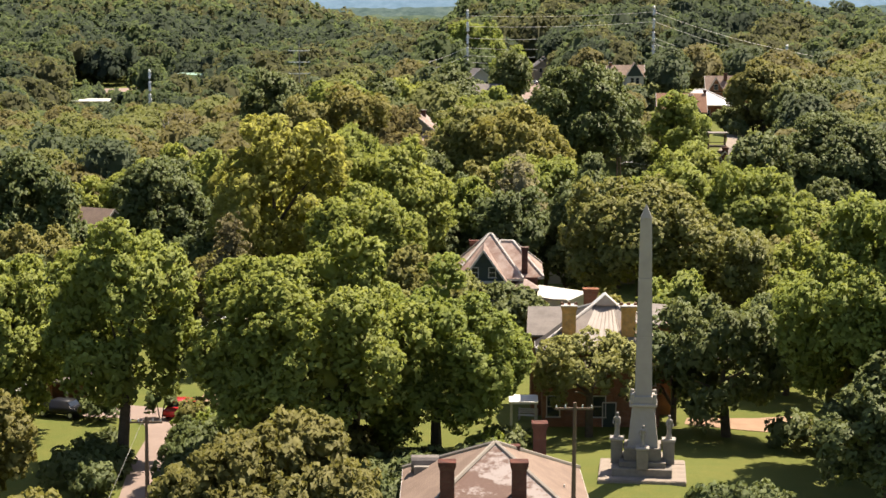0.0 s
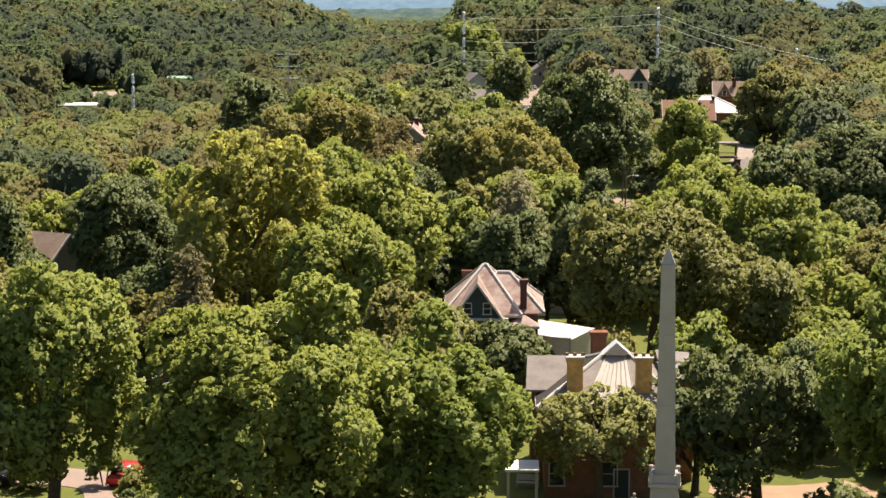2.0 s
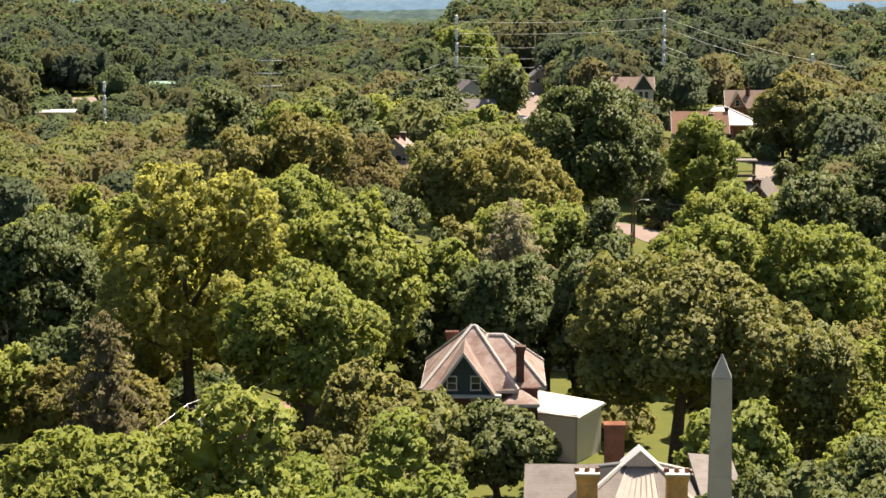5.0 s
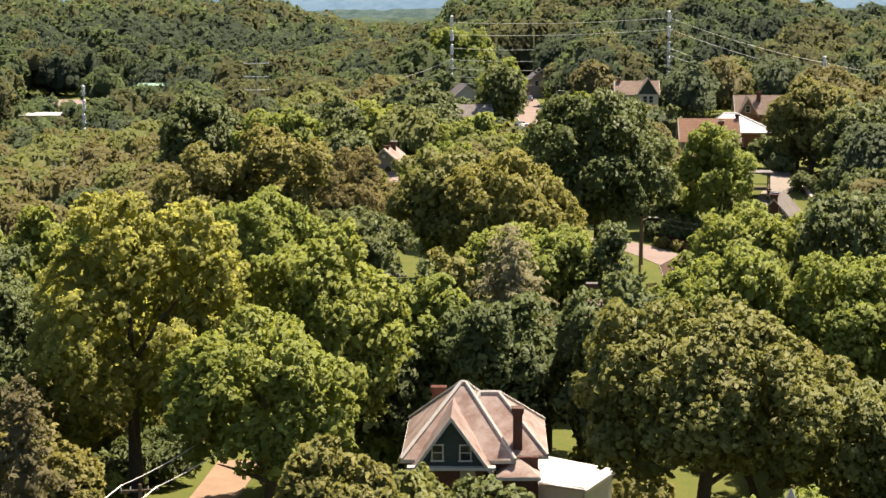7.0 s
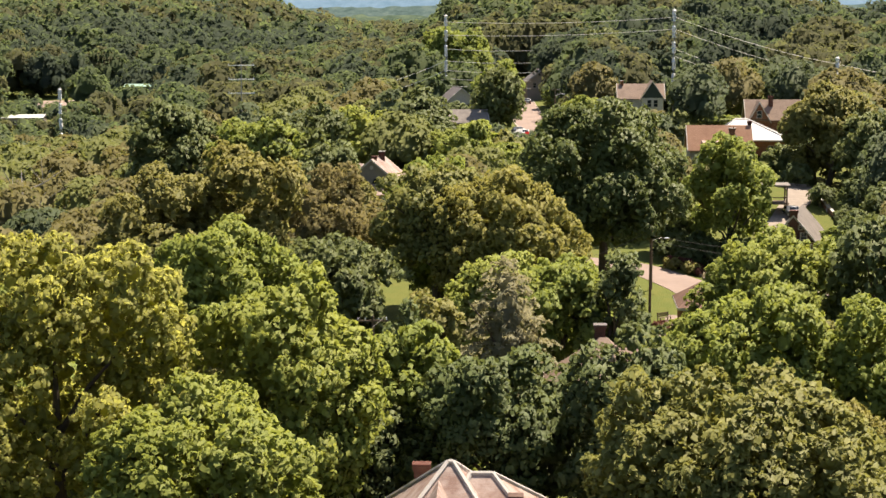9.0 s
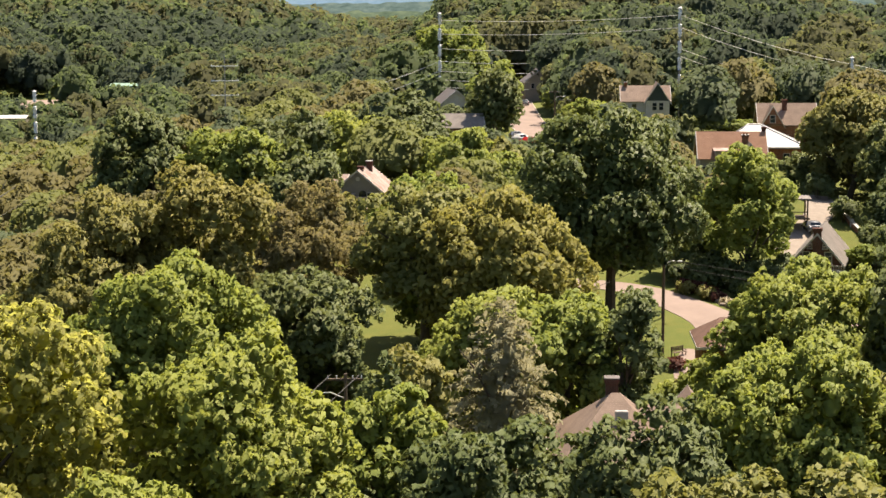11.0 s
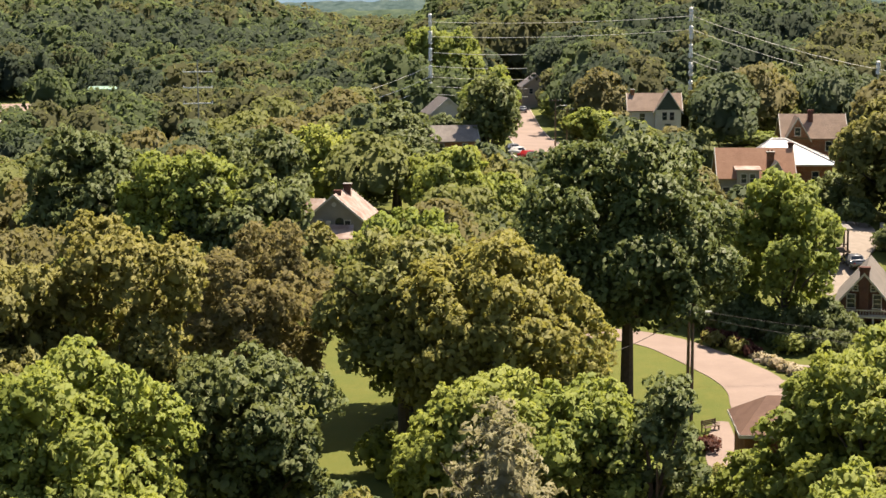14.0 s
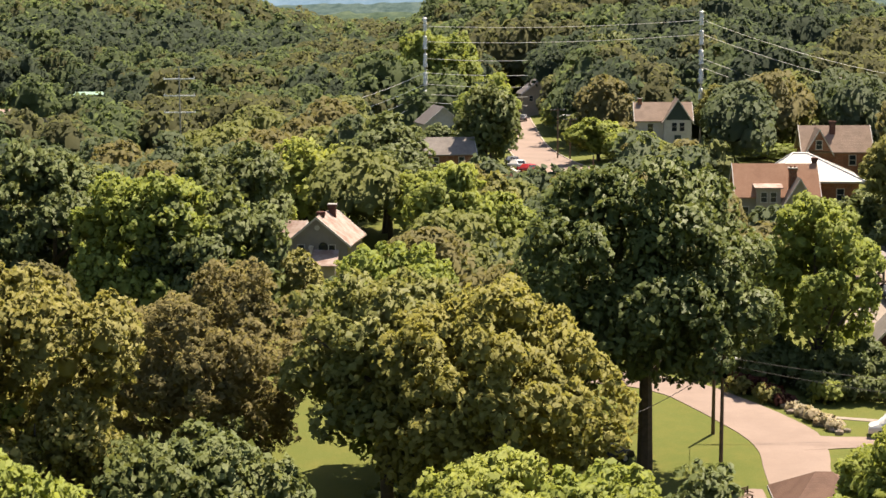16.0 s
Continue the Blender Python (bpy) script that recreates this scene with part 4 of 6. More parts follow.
def house_arched():
    z = ground_z(-4.5, 356)
    ob = thing("house", -4.9, 357, z, "grey gabled house with a dark arched window", "house", -8)
    e = 9.0 - z
    walls(ob, -3.4, 3.6, -4.5, 5, 0, e, GREY_SIDING)
    gable(ob, -3.4, 3.6, -4.5, 5, e, 11.9 - z, ROOF_PINK, "y", 0.45, GREY_SIDING, "pinkish shingle saddle roof")
    chimney(ob, 0.2, -2.6, e + 1, 12.25 - z, 0.75, 0.6, BRICK_RED, BRICK_RED, 0, "dark brick chimney")
    chimney(ob, 0.7, 1.6, e + 1, 12.7 - z, 0.85, 0.6, BRICK_RED, TRIM, 0, "brick chimney with a pale cap")
    bm = boxed(0.25, 1.35, -4.58, -4.5, e - 1.9, e - 0.6)
    bmesh.ops.create_circle(bm, cap_ends=True, radius=0.55, segments=16, matrix=Matrix.Translation((0.8, -4.58, e - 0.6)) @ Euler((radians(90), 0, 0)).to_matrix().to_4x4())
    part("arched_window", bm, WIN, ob, "dark arched window")
    part("louvre", tube(bmesh.new(), [(0.1, -4.56, e + 1.6), (0.1, -4.5, e + 1.6)], [0.3, 0.3], 14), TRIM, ob, "round pale gable vent")
    p = part("porch", boxed(-2.2, 2.6, -7.2, -4.5, 0, e - 2.4), CREAM, ob)
    bm = slab(bmesh.new(), [(-2.6, -7.7, e - 2.3), (3.0, -7.7, e - 2.3), (2.6, -4.5, e - 0.9), (-2.2, -4.5, e - 0.9)], 0.14)
    part("porch_roof", bm, ROOF_PINK, p, "pinkish lean-to roof")
    chimney(ob, -0.5, -5.2, e - 1.9, e - 0.4, 0.3, 0.3, TRIM)
    for x in (-1.8, 1.8):
        window(ob, x, -4.5, e - 1.6, 0.7, 1.2)
    gable(ob, -6.2, -2.6, -1.0, 4.0, e + 0.1, 10.7 - z, ROOF_PINK, "x", 0.3, GREY_SIDING, "side wing roof")
    walls(ob, -6.2, -3.4, -1.0, 4.0, 0, e + 0.1, GREY_SIDING)
    return ob


def house_small(x, y, apex, w, d, drop, wall, roof, label, turn, axis="y", win=True):
    z = ground_z(x, y)
    ob = thing("house", x, y, z, label, "house", turn)
    e = apex - drop - z
    walls(ob, -w / 2, w / 2, -d / 2, d / 2, -0.3, e, wall)
    gable(ob, -w / 2, w / 2, -d / 2, d / 2, e, apex - z, roof, axis, 0.4, wall)
    if win:
        for k in (-0.25, 0.25):
            window(ob, w * k, -d / 2, max(0.6, e - 1.9), 0.8, 1.2)
    return ob


def long_building(x, y, w, d, h, wall, roof, label, turn=0):
    z = ground_z(x, y)
    ob = thing("building", x, y, z, label, "building", turn)
    walls(ob, -w / 2, w / 2, -d / 2, d / 2, -0.5, h, wall)
    bm = bmesh.new()
    slab(bm, [(-w / 2 - 0.4, -d / 2 - 0.4, h), (w / 2 + 0.4, -d / 2 - 0.4, h), (w / 2 + 0.4, 0, h + 0.9), (-w / 2 - 0.4, 0, h + 0.9)], 0.2)
    slab(bm, [(-w / 2 - 0.4, 0, h + 0.9), (w / 2 + 0.4, 0, h + 0.9), (w / 2 + 0.4, d / 2 + 0.4, h), (-w / 2 - 0.4, d / 2 + 0.4, h)], 0.2)
    part("roof", bm, roof, ob)
    for k in range(int(w // 3)):
        window(ob, -w / 2 + 1.6 + 3 * k, -d / 2, 0.9, 1.2, 1.2)
    return ob


house_near()
house_chimneys()
house_white()
house_gabled()
house_brown()
shed()
house_brick_gable()
house_orange_roof()
house_white_roof()
house_hill_grey()
house_teal_gable()
house_arched()
house_small(10.2, 427, 15.4, 8.0, 7.0, 2.2, BRICK_ORANGE, ROOF_GREY, "low house with a grey-brown roof beside the street", 6, "x")
house_small(9.4, 473, 17.8, 6.6, 8.0, 2.8, TRIM, ROOF_PALE, "small white house with a pale gable", 12)
house_small(-41.5, 204, 9.4, 5.5, 7, 3.0, GREY_SIDING, ROOF_BROWN, "grey house with a plain tan shingle roof", -30, "x")
house_small(33, 560, 19.0, 8, 8, 3.0, CREAM, ROOF_PALE, "pale distant house on the hill", 5)
house_small(72, 590, 22.0, 8, 8, 3.0, CREAM, ROOF_GREY, "pale distant house half hidden by trees", 5)
long_building(-149, 735, 15, 10, 3.4, CREAM, ROOF_WHITE, "long low building with a white roof in the valley", 3)
long_building(-115, 790, 11, 8, 11.5, CREAM, ROOF_GREEN, "building with a pale green metal roof in the valley", 0)
long_building(-176, 760, 12, 9, 3.2, GREY_SIDING, ROOF_GREY, "low grey building in the valley", 8)
long_building(-134, 800, 10, 8, 3.2, CREAM, ROOF_WHITE, "low pale building in the valley", -5)


def carport():
    z = ground_z(-34, 150)
    ob = thing("carport", -33.6, 150.5, z, "brick carport with a weathered pale flat roof", "carport", 4)
    part("back_wall", boxed(-2.2, 2.4, 1.6, 1.9, 0, 2.2), BRICK_ORANGE, ob)
    part("side_wall", boxed(-2.2, -0.9, -1.9, -1.6, 0, 2.0), BRICK_ORANGE, ob)
    for x in (-2.1, 0.4, 2.3):
        part("post", boxed(x - 0.09, x + 0.09, -1.9, -1.72, 0, 2.2), TRIM, ob)
    bm = slab(bmesh.new(), [(-2.7, -2.4, 2.32), (2.8, -2.4, 2.32), (2.8, 2.3, 2.5), (-2.7, 2.3, 2.5)], 0.16)
    part("roof", bm, ROOF_PALE, ob)
    ob = thing("canopy", -38.0, 147, ground_z(-38, 147), "pale peaked canvas canopy on posts", "canopy", 8)
    bm = bmesh.new()
    pts = [(-2, -2, 2.1), (2, -2, 2.1), (2, 2, 2.1), (-2, 2, 2.1)]
    v = [bm.verts.new(p) for p in pts]
    w = [bm.verts.new((p[0] * 0.98, p[1] * 0.98, p[2] - 0.05)) for p in pts]
    a, b = bm.verts.new((0, 0, 3.5)), bm.verts.new((0, 0, 3.43))
    for i in range(4):
        bm.faces.new((v[i], v[(i + 1) % 4], a))
        bm.faces.new((w[(i + 1) % 4], w[i], b))
        bm.faces.new((v[i], w[i], w[(i + 1) % 4], v[(i + 1) % 4]))
    part("cover", bm, TRIM, ob)
    for x in (-1.9, 1.9):
        for y in (-1.9, 1.9):
            part("post", boxed(x - 0.05, x + 0.05, y - 0.05, y + 0.05, 0, 2.1), STEEL, ob)


carport()


def pavilion():
    z = ground_z(53.2, 335)
    ob = thing("pavilion", 53.3, 336, z, "small open wooden pavilion with a flat roof", "pavilion", -6)
    h = 9.3 - z
    for x in (-1.6, 1.6):
        for y in (-1.6, 1.6):
            part("post", boxed(x - 0.1, x + 0.1, y - 0.1, y + 0.1, 0, h), WOOD_POLE, ob)
    part("rail", boxed(-1.6, 1.6, -1.66, -1.54, h - 1.7, h - 1.58), WOOD_POLE, ob)
    part("deck", boxed(-1.9, 1.9, -1.9, 1.9, h - 2.6, h - 2.4), WOOD_POLE, ob)
    part("roof", boxed(-2.1, 2.1, -2.1, 2.1, h, h + 0.22, 0.04), ROOF_GREY, ob, "grey flat roof")


pavilion()


# ---- poles, masts and cables ----
def mast(x, y, top, label, arms=6, side=1):
    """A slim steel mast with white insulator lengths and short arms."""
    z = ground_z(x, y)
    ob = thing("power_mast", x, y, z, label, "power mast")
    h = top - z
    part("pole", tube(bmesh.new(), [(0, 0, -0.3), (0, 0, h * 0.6), (0, 0, h)], [0.20, 0.16, 0.12], 10), STEEL_DULL, ob)
    for k in range(min(6, int(h / 3.8))):
        a = h - 0.3 - 3.5 * k
        skirts = [(0, 0, a - 0.24 * (j // 2) - 0.20 * (j % 2)) for j in range(22)]
        part("insulator", tube(bmesh.new(), skirts, [0.48 if j % 2 else 0.20 for j in range(22)], 9), STEEL_WHITE, ob, "white ribbed insulator")
    for k in range(arms):
        a = h - 1.5 - (h * 0.58) * k / max(1, arms - 1)
        part("arm", tube(bmesh.new(), [(0, 0, a), (side * 0.45, 0, a + 0.05)], [0.06, 0.05], 6), STEEL, ob)
    return ob


def cable(points, sag, label, mat=CABLE, r=0.045):
    """A hanging cable between supports."""
    pts = []
    for a, b in zip(points, points[1:]):
        a, b = Vector(a), Vector(b)
        for k in range(12):
            t = k / 12
            pts.append(a.lerp(b, t) - Vector((0, 0, sag * 4 * t * (1 - t))))
    pts.append(Vector(points[-1]))
    bm = tube(bmesh.new(), pts, [r] * len(pts), 5)
    me = bpy.data.meshes.new("cable")
    bmesh.ops.recalc_face_normals(bm, faces=bm.faces)
    bm.to_mesh(me)
    bm.free()
    me.materials.append(mat)
    tagged(new("cable", me), label, "cable", "overhead cables")


M1, M2, M3 = (7.0, 494.0), (57.2, 472.0), (93.5, 472.0)
mast(*M1, 34.0, "tall slim steel power mast with white insulators", 6)
mast(*M2, 35.0, "tall slim steel power mast with white insulators", 5)
mast(*M3, 24.5, "slim steel power mast on the wooded slope", 2)
mast(-84.5, 499.0, 17.0, "slim steel power mast with white insulators in the valley", 2)
for k, (a, b) in enumerate(((33.0, 22.6), (30.4, 20.0), (26.0, 15.6), (24.4, 14.2))):
    cable([(57.2 + 0.3, 472, a), (93.5, 472, b), (150, 460, b - 9)], 0.9, "sagging aluminium power cable over the woods")
for a, b in ((32.0, 33.0), (29.0, 30.4)):
    cable([(7.2, 494, a), (57.0, 472, b)], 0.7, "thin power cable between two masts")
for a in (25.8, 23.0, 20.8, 18.9, 17.3):
    cable([(7.2, 494, a), (26.5, 486, a - 0.3)], 0.25, "thin power cable between mast and street pole")
for a in (23.0, 20.8, 18.9, 17.3):
    cable([(6.8, 494, a), (-12, 470, a - 5.5)], 0.6, "sagging power cable over the woods")


def h_frame(x, y, top):
    z = ground_z(x, y)
    ob = thing("pylon", x, y, z, "pale wooden pole with three wide crossarms", "power pole", 8)
    h = top - z
    part("pole", tube(bmesh.new(), [(0, 0, -0.3), (0, 0, h)], [0.18, 0.11], 9), STEEL_DULL, ob)
    for k in range(3):
        a = h - 2.6 - k * 3.25
        arm = part("crossarm", boxed(-3.1, 3.1, -0.1, 0.1, a, a + 0.22, 0.02), STEEL_WHITE, ob, "pale crossarm")
        for sx in (-2.9, 0, 2.9):
            part("insulator", tube(bmesh.new(), [(sx, 0, a + 0.2), (sx, 0, a + 0.6)], [0.09, 0.06], 6), STEEL_WHITE, arm)


h_frame(-41.0, 495.0, 24.6)


def wood_pole(x, y, top, label, arm=True, lamp=0, turn=0.0):
    z = ground_z(x, y)
    ob = thing("utility_pole", x, y, z, label, "utility pole", turn)
    h = top - z
    part("pole", tube(bmesh.new(), [(0, 0, -0.4), (0.02, 0, h * 0.5), (0.05, 0, h)], [0.16, 0.14, 0.10], 9), WOOD_POLE, ob)
    if arm:
        a = part("crossarm", boxed(-1.15, 1.15, -0.06, 0.06, h - 0.45, h - 0.32), WOOD_POLE, ob)
        for sx in (-1.05, -0.5, 0.5, 1.05):
            part("insulator", tube(bmesh.new(), [(sx, 0, h - 0.32), (sx, 0, h - 0.14)], [0.05, 0.035], 6), STEEL_WHITE, a)
    if lamp:
        part("lamp_arm", tube(bmesh.new(), [(0, 0, h - 1.6), (lamp * 0.9, 0, h - 1.2), (lamp * 1.6, 0, h - 1.25)], [0.04, 0.035, 0.03], 6), STEEL, ob)
        part("lamp_head", boxed(min(lamp * 1.5, lamp * 2.1), max(lamp * 1.5, lamp * 2.1), -0.13, 0.13, h - 1.34, h - 1.18, 0.04), LAMP_WHITE, ob, "pale street lamp head")
    return ob


wood_pole(7.8, 100.5, 9.2, "dark wooden utility pole beside the lawn", True)
wood_pole(-20.8, 118, 4.2, "weathered wooden pole with a crossarm beside the drive", True)
wood_pole(27.9, 276, 11.0, "tall dark wooden utility pole on the lawn", False, 0)
wood_pole(30.1, 292.5, 8.6, "dark wooden utility pole by the street with a lamp", False, 1)
wood_pole(17.6, 265, 8.8, "wooden utility pole with a crossarm among trees", True)
wood_pole(-0.4, 214, 11.9, "wooden pole with crossarm and street lamp among trees", True, -1)
lane_pole = wood_pole(-14.1, 166.8, 6.4, "weathered wooden pole with crossarm and transformer by the lane", True, 0, 12)
bm = tube(bmesh.new(), [(0.0, -0.34, 6.3), (0.0, -0.34, 6.36), (0.0, -0.34, 7.24), (0.0, -0.34, 7.30)], [0.22, 0.27, 0.27, 0.20], 12)
part("transformer", bm, STEEL_WHITE, lane_pole, "pale grey transformer can")
for dx in (-1.05, 1.05):
    cable([(-14.1 + dx, 166.8 - 0.2 * dx, 6.3), (-21.6 + dx, 148.0, 4.6)], 0.5, "grey cable strung along the earth lane", CABLE, 0.03)
    cable([(-14.1 + dx, 166.8 - 0.2 * dx, 6.3), (-9.6 + dx, 180.0, 6.9)], 0.3, "grey cable strung along the earth lane", CABLE, 0.03)
wood_pole(29.6, 452, 18.4, "wooden utility pole with crossarm beside the hill street", True, 1)
wood_pole(31.4, 448, 17.0, "wooden utility pole with wires beside the hill street", True)
wood_pole(33.0, 424, 12.6, "short wooden pole at the corner of the street", False)
for a, b in (((30.3, 292.5, 7.6), (58, 291, 4.6)), ((30.3, 292.5, 7.0), (58, 288, 3.6)), ((17.6, 265, 8.4), (27.9, 276, 10.4)), ((27.9, 276, 10.4), (30.1, 292.5, 8.2))):
    cable([a, b], 0.5, "dark service cable over the street", CABLE_DARK, 0.022)
cable([(-21, 118, 4.0), (-22.8, 108, -1.6)], 0.05, "grey guy cable beside the drive", STEEL_DULL, 0.014)
for dx in (-0.9, 0.9):
    cable([(-0.4 + dx, 214, 11.8), (-12 + dx, 190, 6.5)], 0.4, "dark cable hanging among the trees", CABLE_DARK, 0.03)


# ---- vehicles ----
def car(x, y, turn, paint, label, tall=1.45, long=4.5, van=False):
    z = ground_z(x, y) + 0.06
    ob = thing("car", x, y, z, label, "car", turn)
    bm = bmesh.new()
    w, L = 0.88, long / 2
    prof = [(-L, 0.35), (-L, 0.85), (-L * 0.62, 0.92), (-L * 0.42, tall), (L * 0.35, tall), (L * 0.60, 0.95), (L * 0.97, 0.80), (L, 0.35)]
    if van:
        prof = [(-L, 0.35), (-L, tall - 0.1), (-L * 0.95, tall), (L * 0.40, tall), (L * 0.68, 1.05), (L * 0.97, 0.90), (L, 0.35)]
    s = [[bm.verts.new((px, sy * (w if pz < 1.0 else w * 0.84), pz)) for px, pz in prof] for sy in (-1, 1)]
    bm.faces.new(s[0])
    bm.faces.new(s[1][::-1])
    k = len(prof)
    for i in range(k):
        bm.faces.new((s[0][i], s[1][i], s[1][(i + 1) % k], s[0][(i + 1) % k]))
    bmesh.ops.bevel(bm, geom=bm.edges[:], offset=0.05, segments=2, affect="EDGES")
    body = part("body", bm, paint, ob, "", True)
    for sy in (-1, 1):
        q = sy * (w * 0.93)
        bm = bmesh.new()
        c = [(-L * 0.50, 0.98), (-L * 0.38, tall - 0.10), (L * 0.32, tall - 0.10), (L * 0.50, 0.98)]
        f = [bm.verts.new((px, sy * (w * 0.965 if pz < 1.0 else w * 0.87), pz)) for px, pz in c]
        g = [bm.verts.new((px, sy * (w * 0.9 if pz < 1.0 else w * 0.8), pz)) for px, pz in c]
        bm.faces.new(f)
        bm.faces.new(g[::-1])
        for i in range(4):
            bm.faces.new((f[i], g[i], g[(i + 1) % 4], f[(i + 1) % 4]))
        part("side_window", bm, WIN, body)
        for px in (-L * 0.6, L * 0.6):
            t = part("wheel", tube(bmesh.new(), [(px, sy * 0.68, 0.32), (px, sy * 0.90, 0.32)], [0.32, 0.32], 16), RUBBER, ob, "black tyre")
            part("rim", tube(bmesh.new(), [(px, sy * 0.89, 0.32), (px, sy * 0.915, 0.32)], [0.2, 0.19], 12), STEEL, t)
        part("headlight", boxed(L * 0.94, L * 1.0, sy * 0.62 - 0.14, sy * 0.62 + 0.14, 0.62, 0.76, 0.03), LAMP_WHITE, body)
        part("tail_light", boxed(-L * 1.005, -L * 0.96, sy * 0.66 - 0.12, sy * 0.66 + 0.12, 0.62, 0.80, 0.02), SKIN_RED, body)
    for x0, x1 in ((L * 0.42, L * 0.58), (-L * 0.60, -L * 0.47)):
        bm = bmesh.new()
        hi, lo = (tall - 0.06, 1.0)
        a, b = (x0, x1) if x0 > 0 else (x1, x0)
        up = min if x0 > 0 else max
        slab(bm, [(a - 0.02, -w * 0.72, hi), (a - 0.02, w * 0.72, hi), (b + 0.03, w * 0.78, lo), (b + 0.03, -w * 0.78, lo)], 0.03)
        part("windscreen", bm, WIN, body)
    return ob


car(-32.6, 144.4, 160, SKIN_BLACK, "black sedan parked on the drive by the carport")
car(-22.4, 144.6, 80, SKIN_RED, "red car parked at the end of the drive")
car(20.6, 285.6, 25, SKIN_BLACK, "dark car parked in the shade of the lawn trees")
car(23.6, 433.0, -60, SKIN_RED, "red car parked on the hill street verge")
car(22.2, 439.5, -65, SKIN_WHITE, "white car parked on the hill street verge", 1.5)
car(21.6, 446.0, -75, SKIN_GREY, "grey car parked on the hill street verge")
car(44.8, 291.0, 165, SKIN_WHITE, "white van parked beside the side drive", 1.9, 4.9, True)
car(55.4, 334.0, 95, SKIN_GREY, "dark grey car parked behind the cottage")
car(25.0, 528.0, 90, SKIN_WHITE, "white car parked high up on the hill street")
car(28.5, 540.0, 90, SKIN_GREY, "grey car parked high up on the hill street")


def stones():
    """Low rockery with flowers beside the street."""
    rng = np.random.default_rng(3)
    bm = bmesh.new()
    for k in range(46):
        t = k / 45
        x, y = 37.2 + 3.4 * t + rng.normal() * 0.35, 301.0 - 9.0 * t + rng.normal() * 0.5
        s = rng.uniform(0.18, 0.5)
        bmesh.ops.create_icosphere(bm, subdivisions=1, radius=s, matrix=Matrix.Translation((x, y, ground_z(x, y) + s * 0.3)) @ Matrix.Diagonal((1, rng.uniform(0.6, 1.1), rng.uniform(0.5, 0.8), 1)))
    me = bpy.data.meshes.new("rockery")
    bm.to_mesh(me)
    bm.free()
    me.materials.append(PAVING)
    tagged(new("rockery", me), "low rockery of tan stones beside the street", "rocks", kind="stuff")


stones()


def bench(x, y, turn, mat, label):
    z = ground_z(x, y)
    ob = thing("bench", x, y, z, label, "bench", turn)
    for k in range(3):
        part("seat_slat", boxed(-0.85, 0.85, -0.24 + 0.17 * k, -0.10 + 0.17 * k, 0.42, 0.46, 0.01), mat, ob)
        part("back_slat", boxed(-0.85, 0.85, 0.28, 0.32, 0.54 + 0.15 * k, 0.66 + 0.15 * k, 0.01), mat, ob)
    for sx in (-0.75, 0.75):
        part("leg", boxed(sx - 0.04, sx + 0.04, -0.22, -0.14, 0, 0.42), mat, ob)
        part("leg", boxed(sx - 0.04, sx + 0.04, 0.24, 0.32, 0, 1.0), mat, ob)
        part("armrest", boxed(sx - 0.04, sx + 0.04, -0.24, 0.28, 0.62, 0.67), mat, ob)


bench(29.6, 276.4, 35, WOOD_POLE, "dark wooden slatted bench on the lawn edge")
bench(7.2, 143.0, -10, TRIM, "white painted garden bench by the villa")


def garden_wall(points, tall, thick, mat, cap, label):
    """A low wall along points, with a coping and square posts."""
    x0, y0 = points[0]
    ob = thing("garden_wall", x0, y0, ground_z(x0, y0), label, "wall")
    inv = ob.matrix_basis.inverted()
    for (ax, ay), (bx, by) in zip(points, points[1:]):
        d = Vector((bx - ax, by - ay, 0)).normalized()
        q = Vector((-d.y, d.x, 0)) * thick / 2
        for name, low, high, wide, m in (("panel", -0.2, tall, 1.0, mat), ("coping", tall, tall + 0.09, 1.35, cap)):
            bm = bmesh.new()
            v = [bm.verts.new(inv @ Vector((px + sx * q.x * wide, py + sx * q.y * wide, ground_z(px, py) + h))) for px, py in ((ax, ay), (bx, by)) for sx in (-1, 1) for h in (low, high)]
            for f in ((0, 1, 3, 2), (4, 6, 7, 5), (0, 4, 5, 1), (2, 3, 7, 6), (1, 5, 7, 3), (0, 2, 6, 4)):
                bm.faces.new([v[i] for i in f])
            part(name, bm, m, ob)
    for px, py in points:
        c = inv @ Vector((px, py, ground_z(px, py)))
        part("post", boxed(c.x - 0.22, c.x + 0.22, c.y - 0.22, c.y + 0.22, c.z - 0.2, c.z + tall + 0.35, 0.03), cap, ob)
    return ob


garden_wall([(61.6, 333.0), (61.2, 336.5), (61.0, 340.0), (61.6, 344.0), (62.4, 348.5)], 0.7, 0.35, BRICK_ORANGE, TRIM, "low brick wall with pale posts beside the lane")
garden_wall([(23.2, 418.0), (22.6, 424.5), (21.8, 431.0), (21.0, 437.0)], 0.55, 0.4, TRIM, TRIM, "low white retaining wall beside the hill street")


# ---- trees ----
TREES = []  # (x, y, crown radius) of those that stand by name


def unit(v):
    return v / (np.linalg.norm(v, axis=-1, keepdims=True) + 1e-9)


def quad_ball(cuts):
    """A ball of 6 or 24 four-cornered faces: corners and faces."""
    bm = bmesh.new()
    bmesh.ops.create_cube(bm, size=2.0)
    if cuts:
        bmesh.ops.subdivide_edges(bm, edges=bm.edges[:], cuts=cuts, use_grid_fill=True)
    bm.verts.ensure_lookup_table()
    v = np.array([q.co[:] for q in bm.verts])
    f = np.array([[q.index for q in k.verts] for k in bm.faces])
    bm.free()
    return unit(v), f


BALLS = [quad_ball(0), quad_ball(1)]


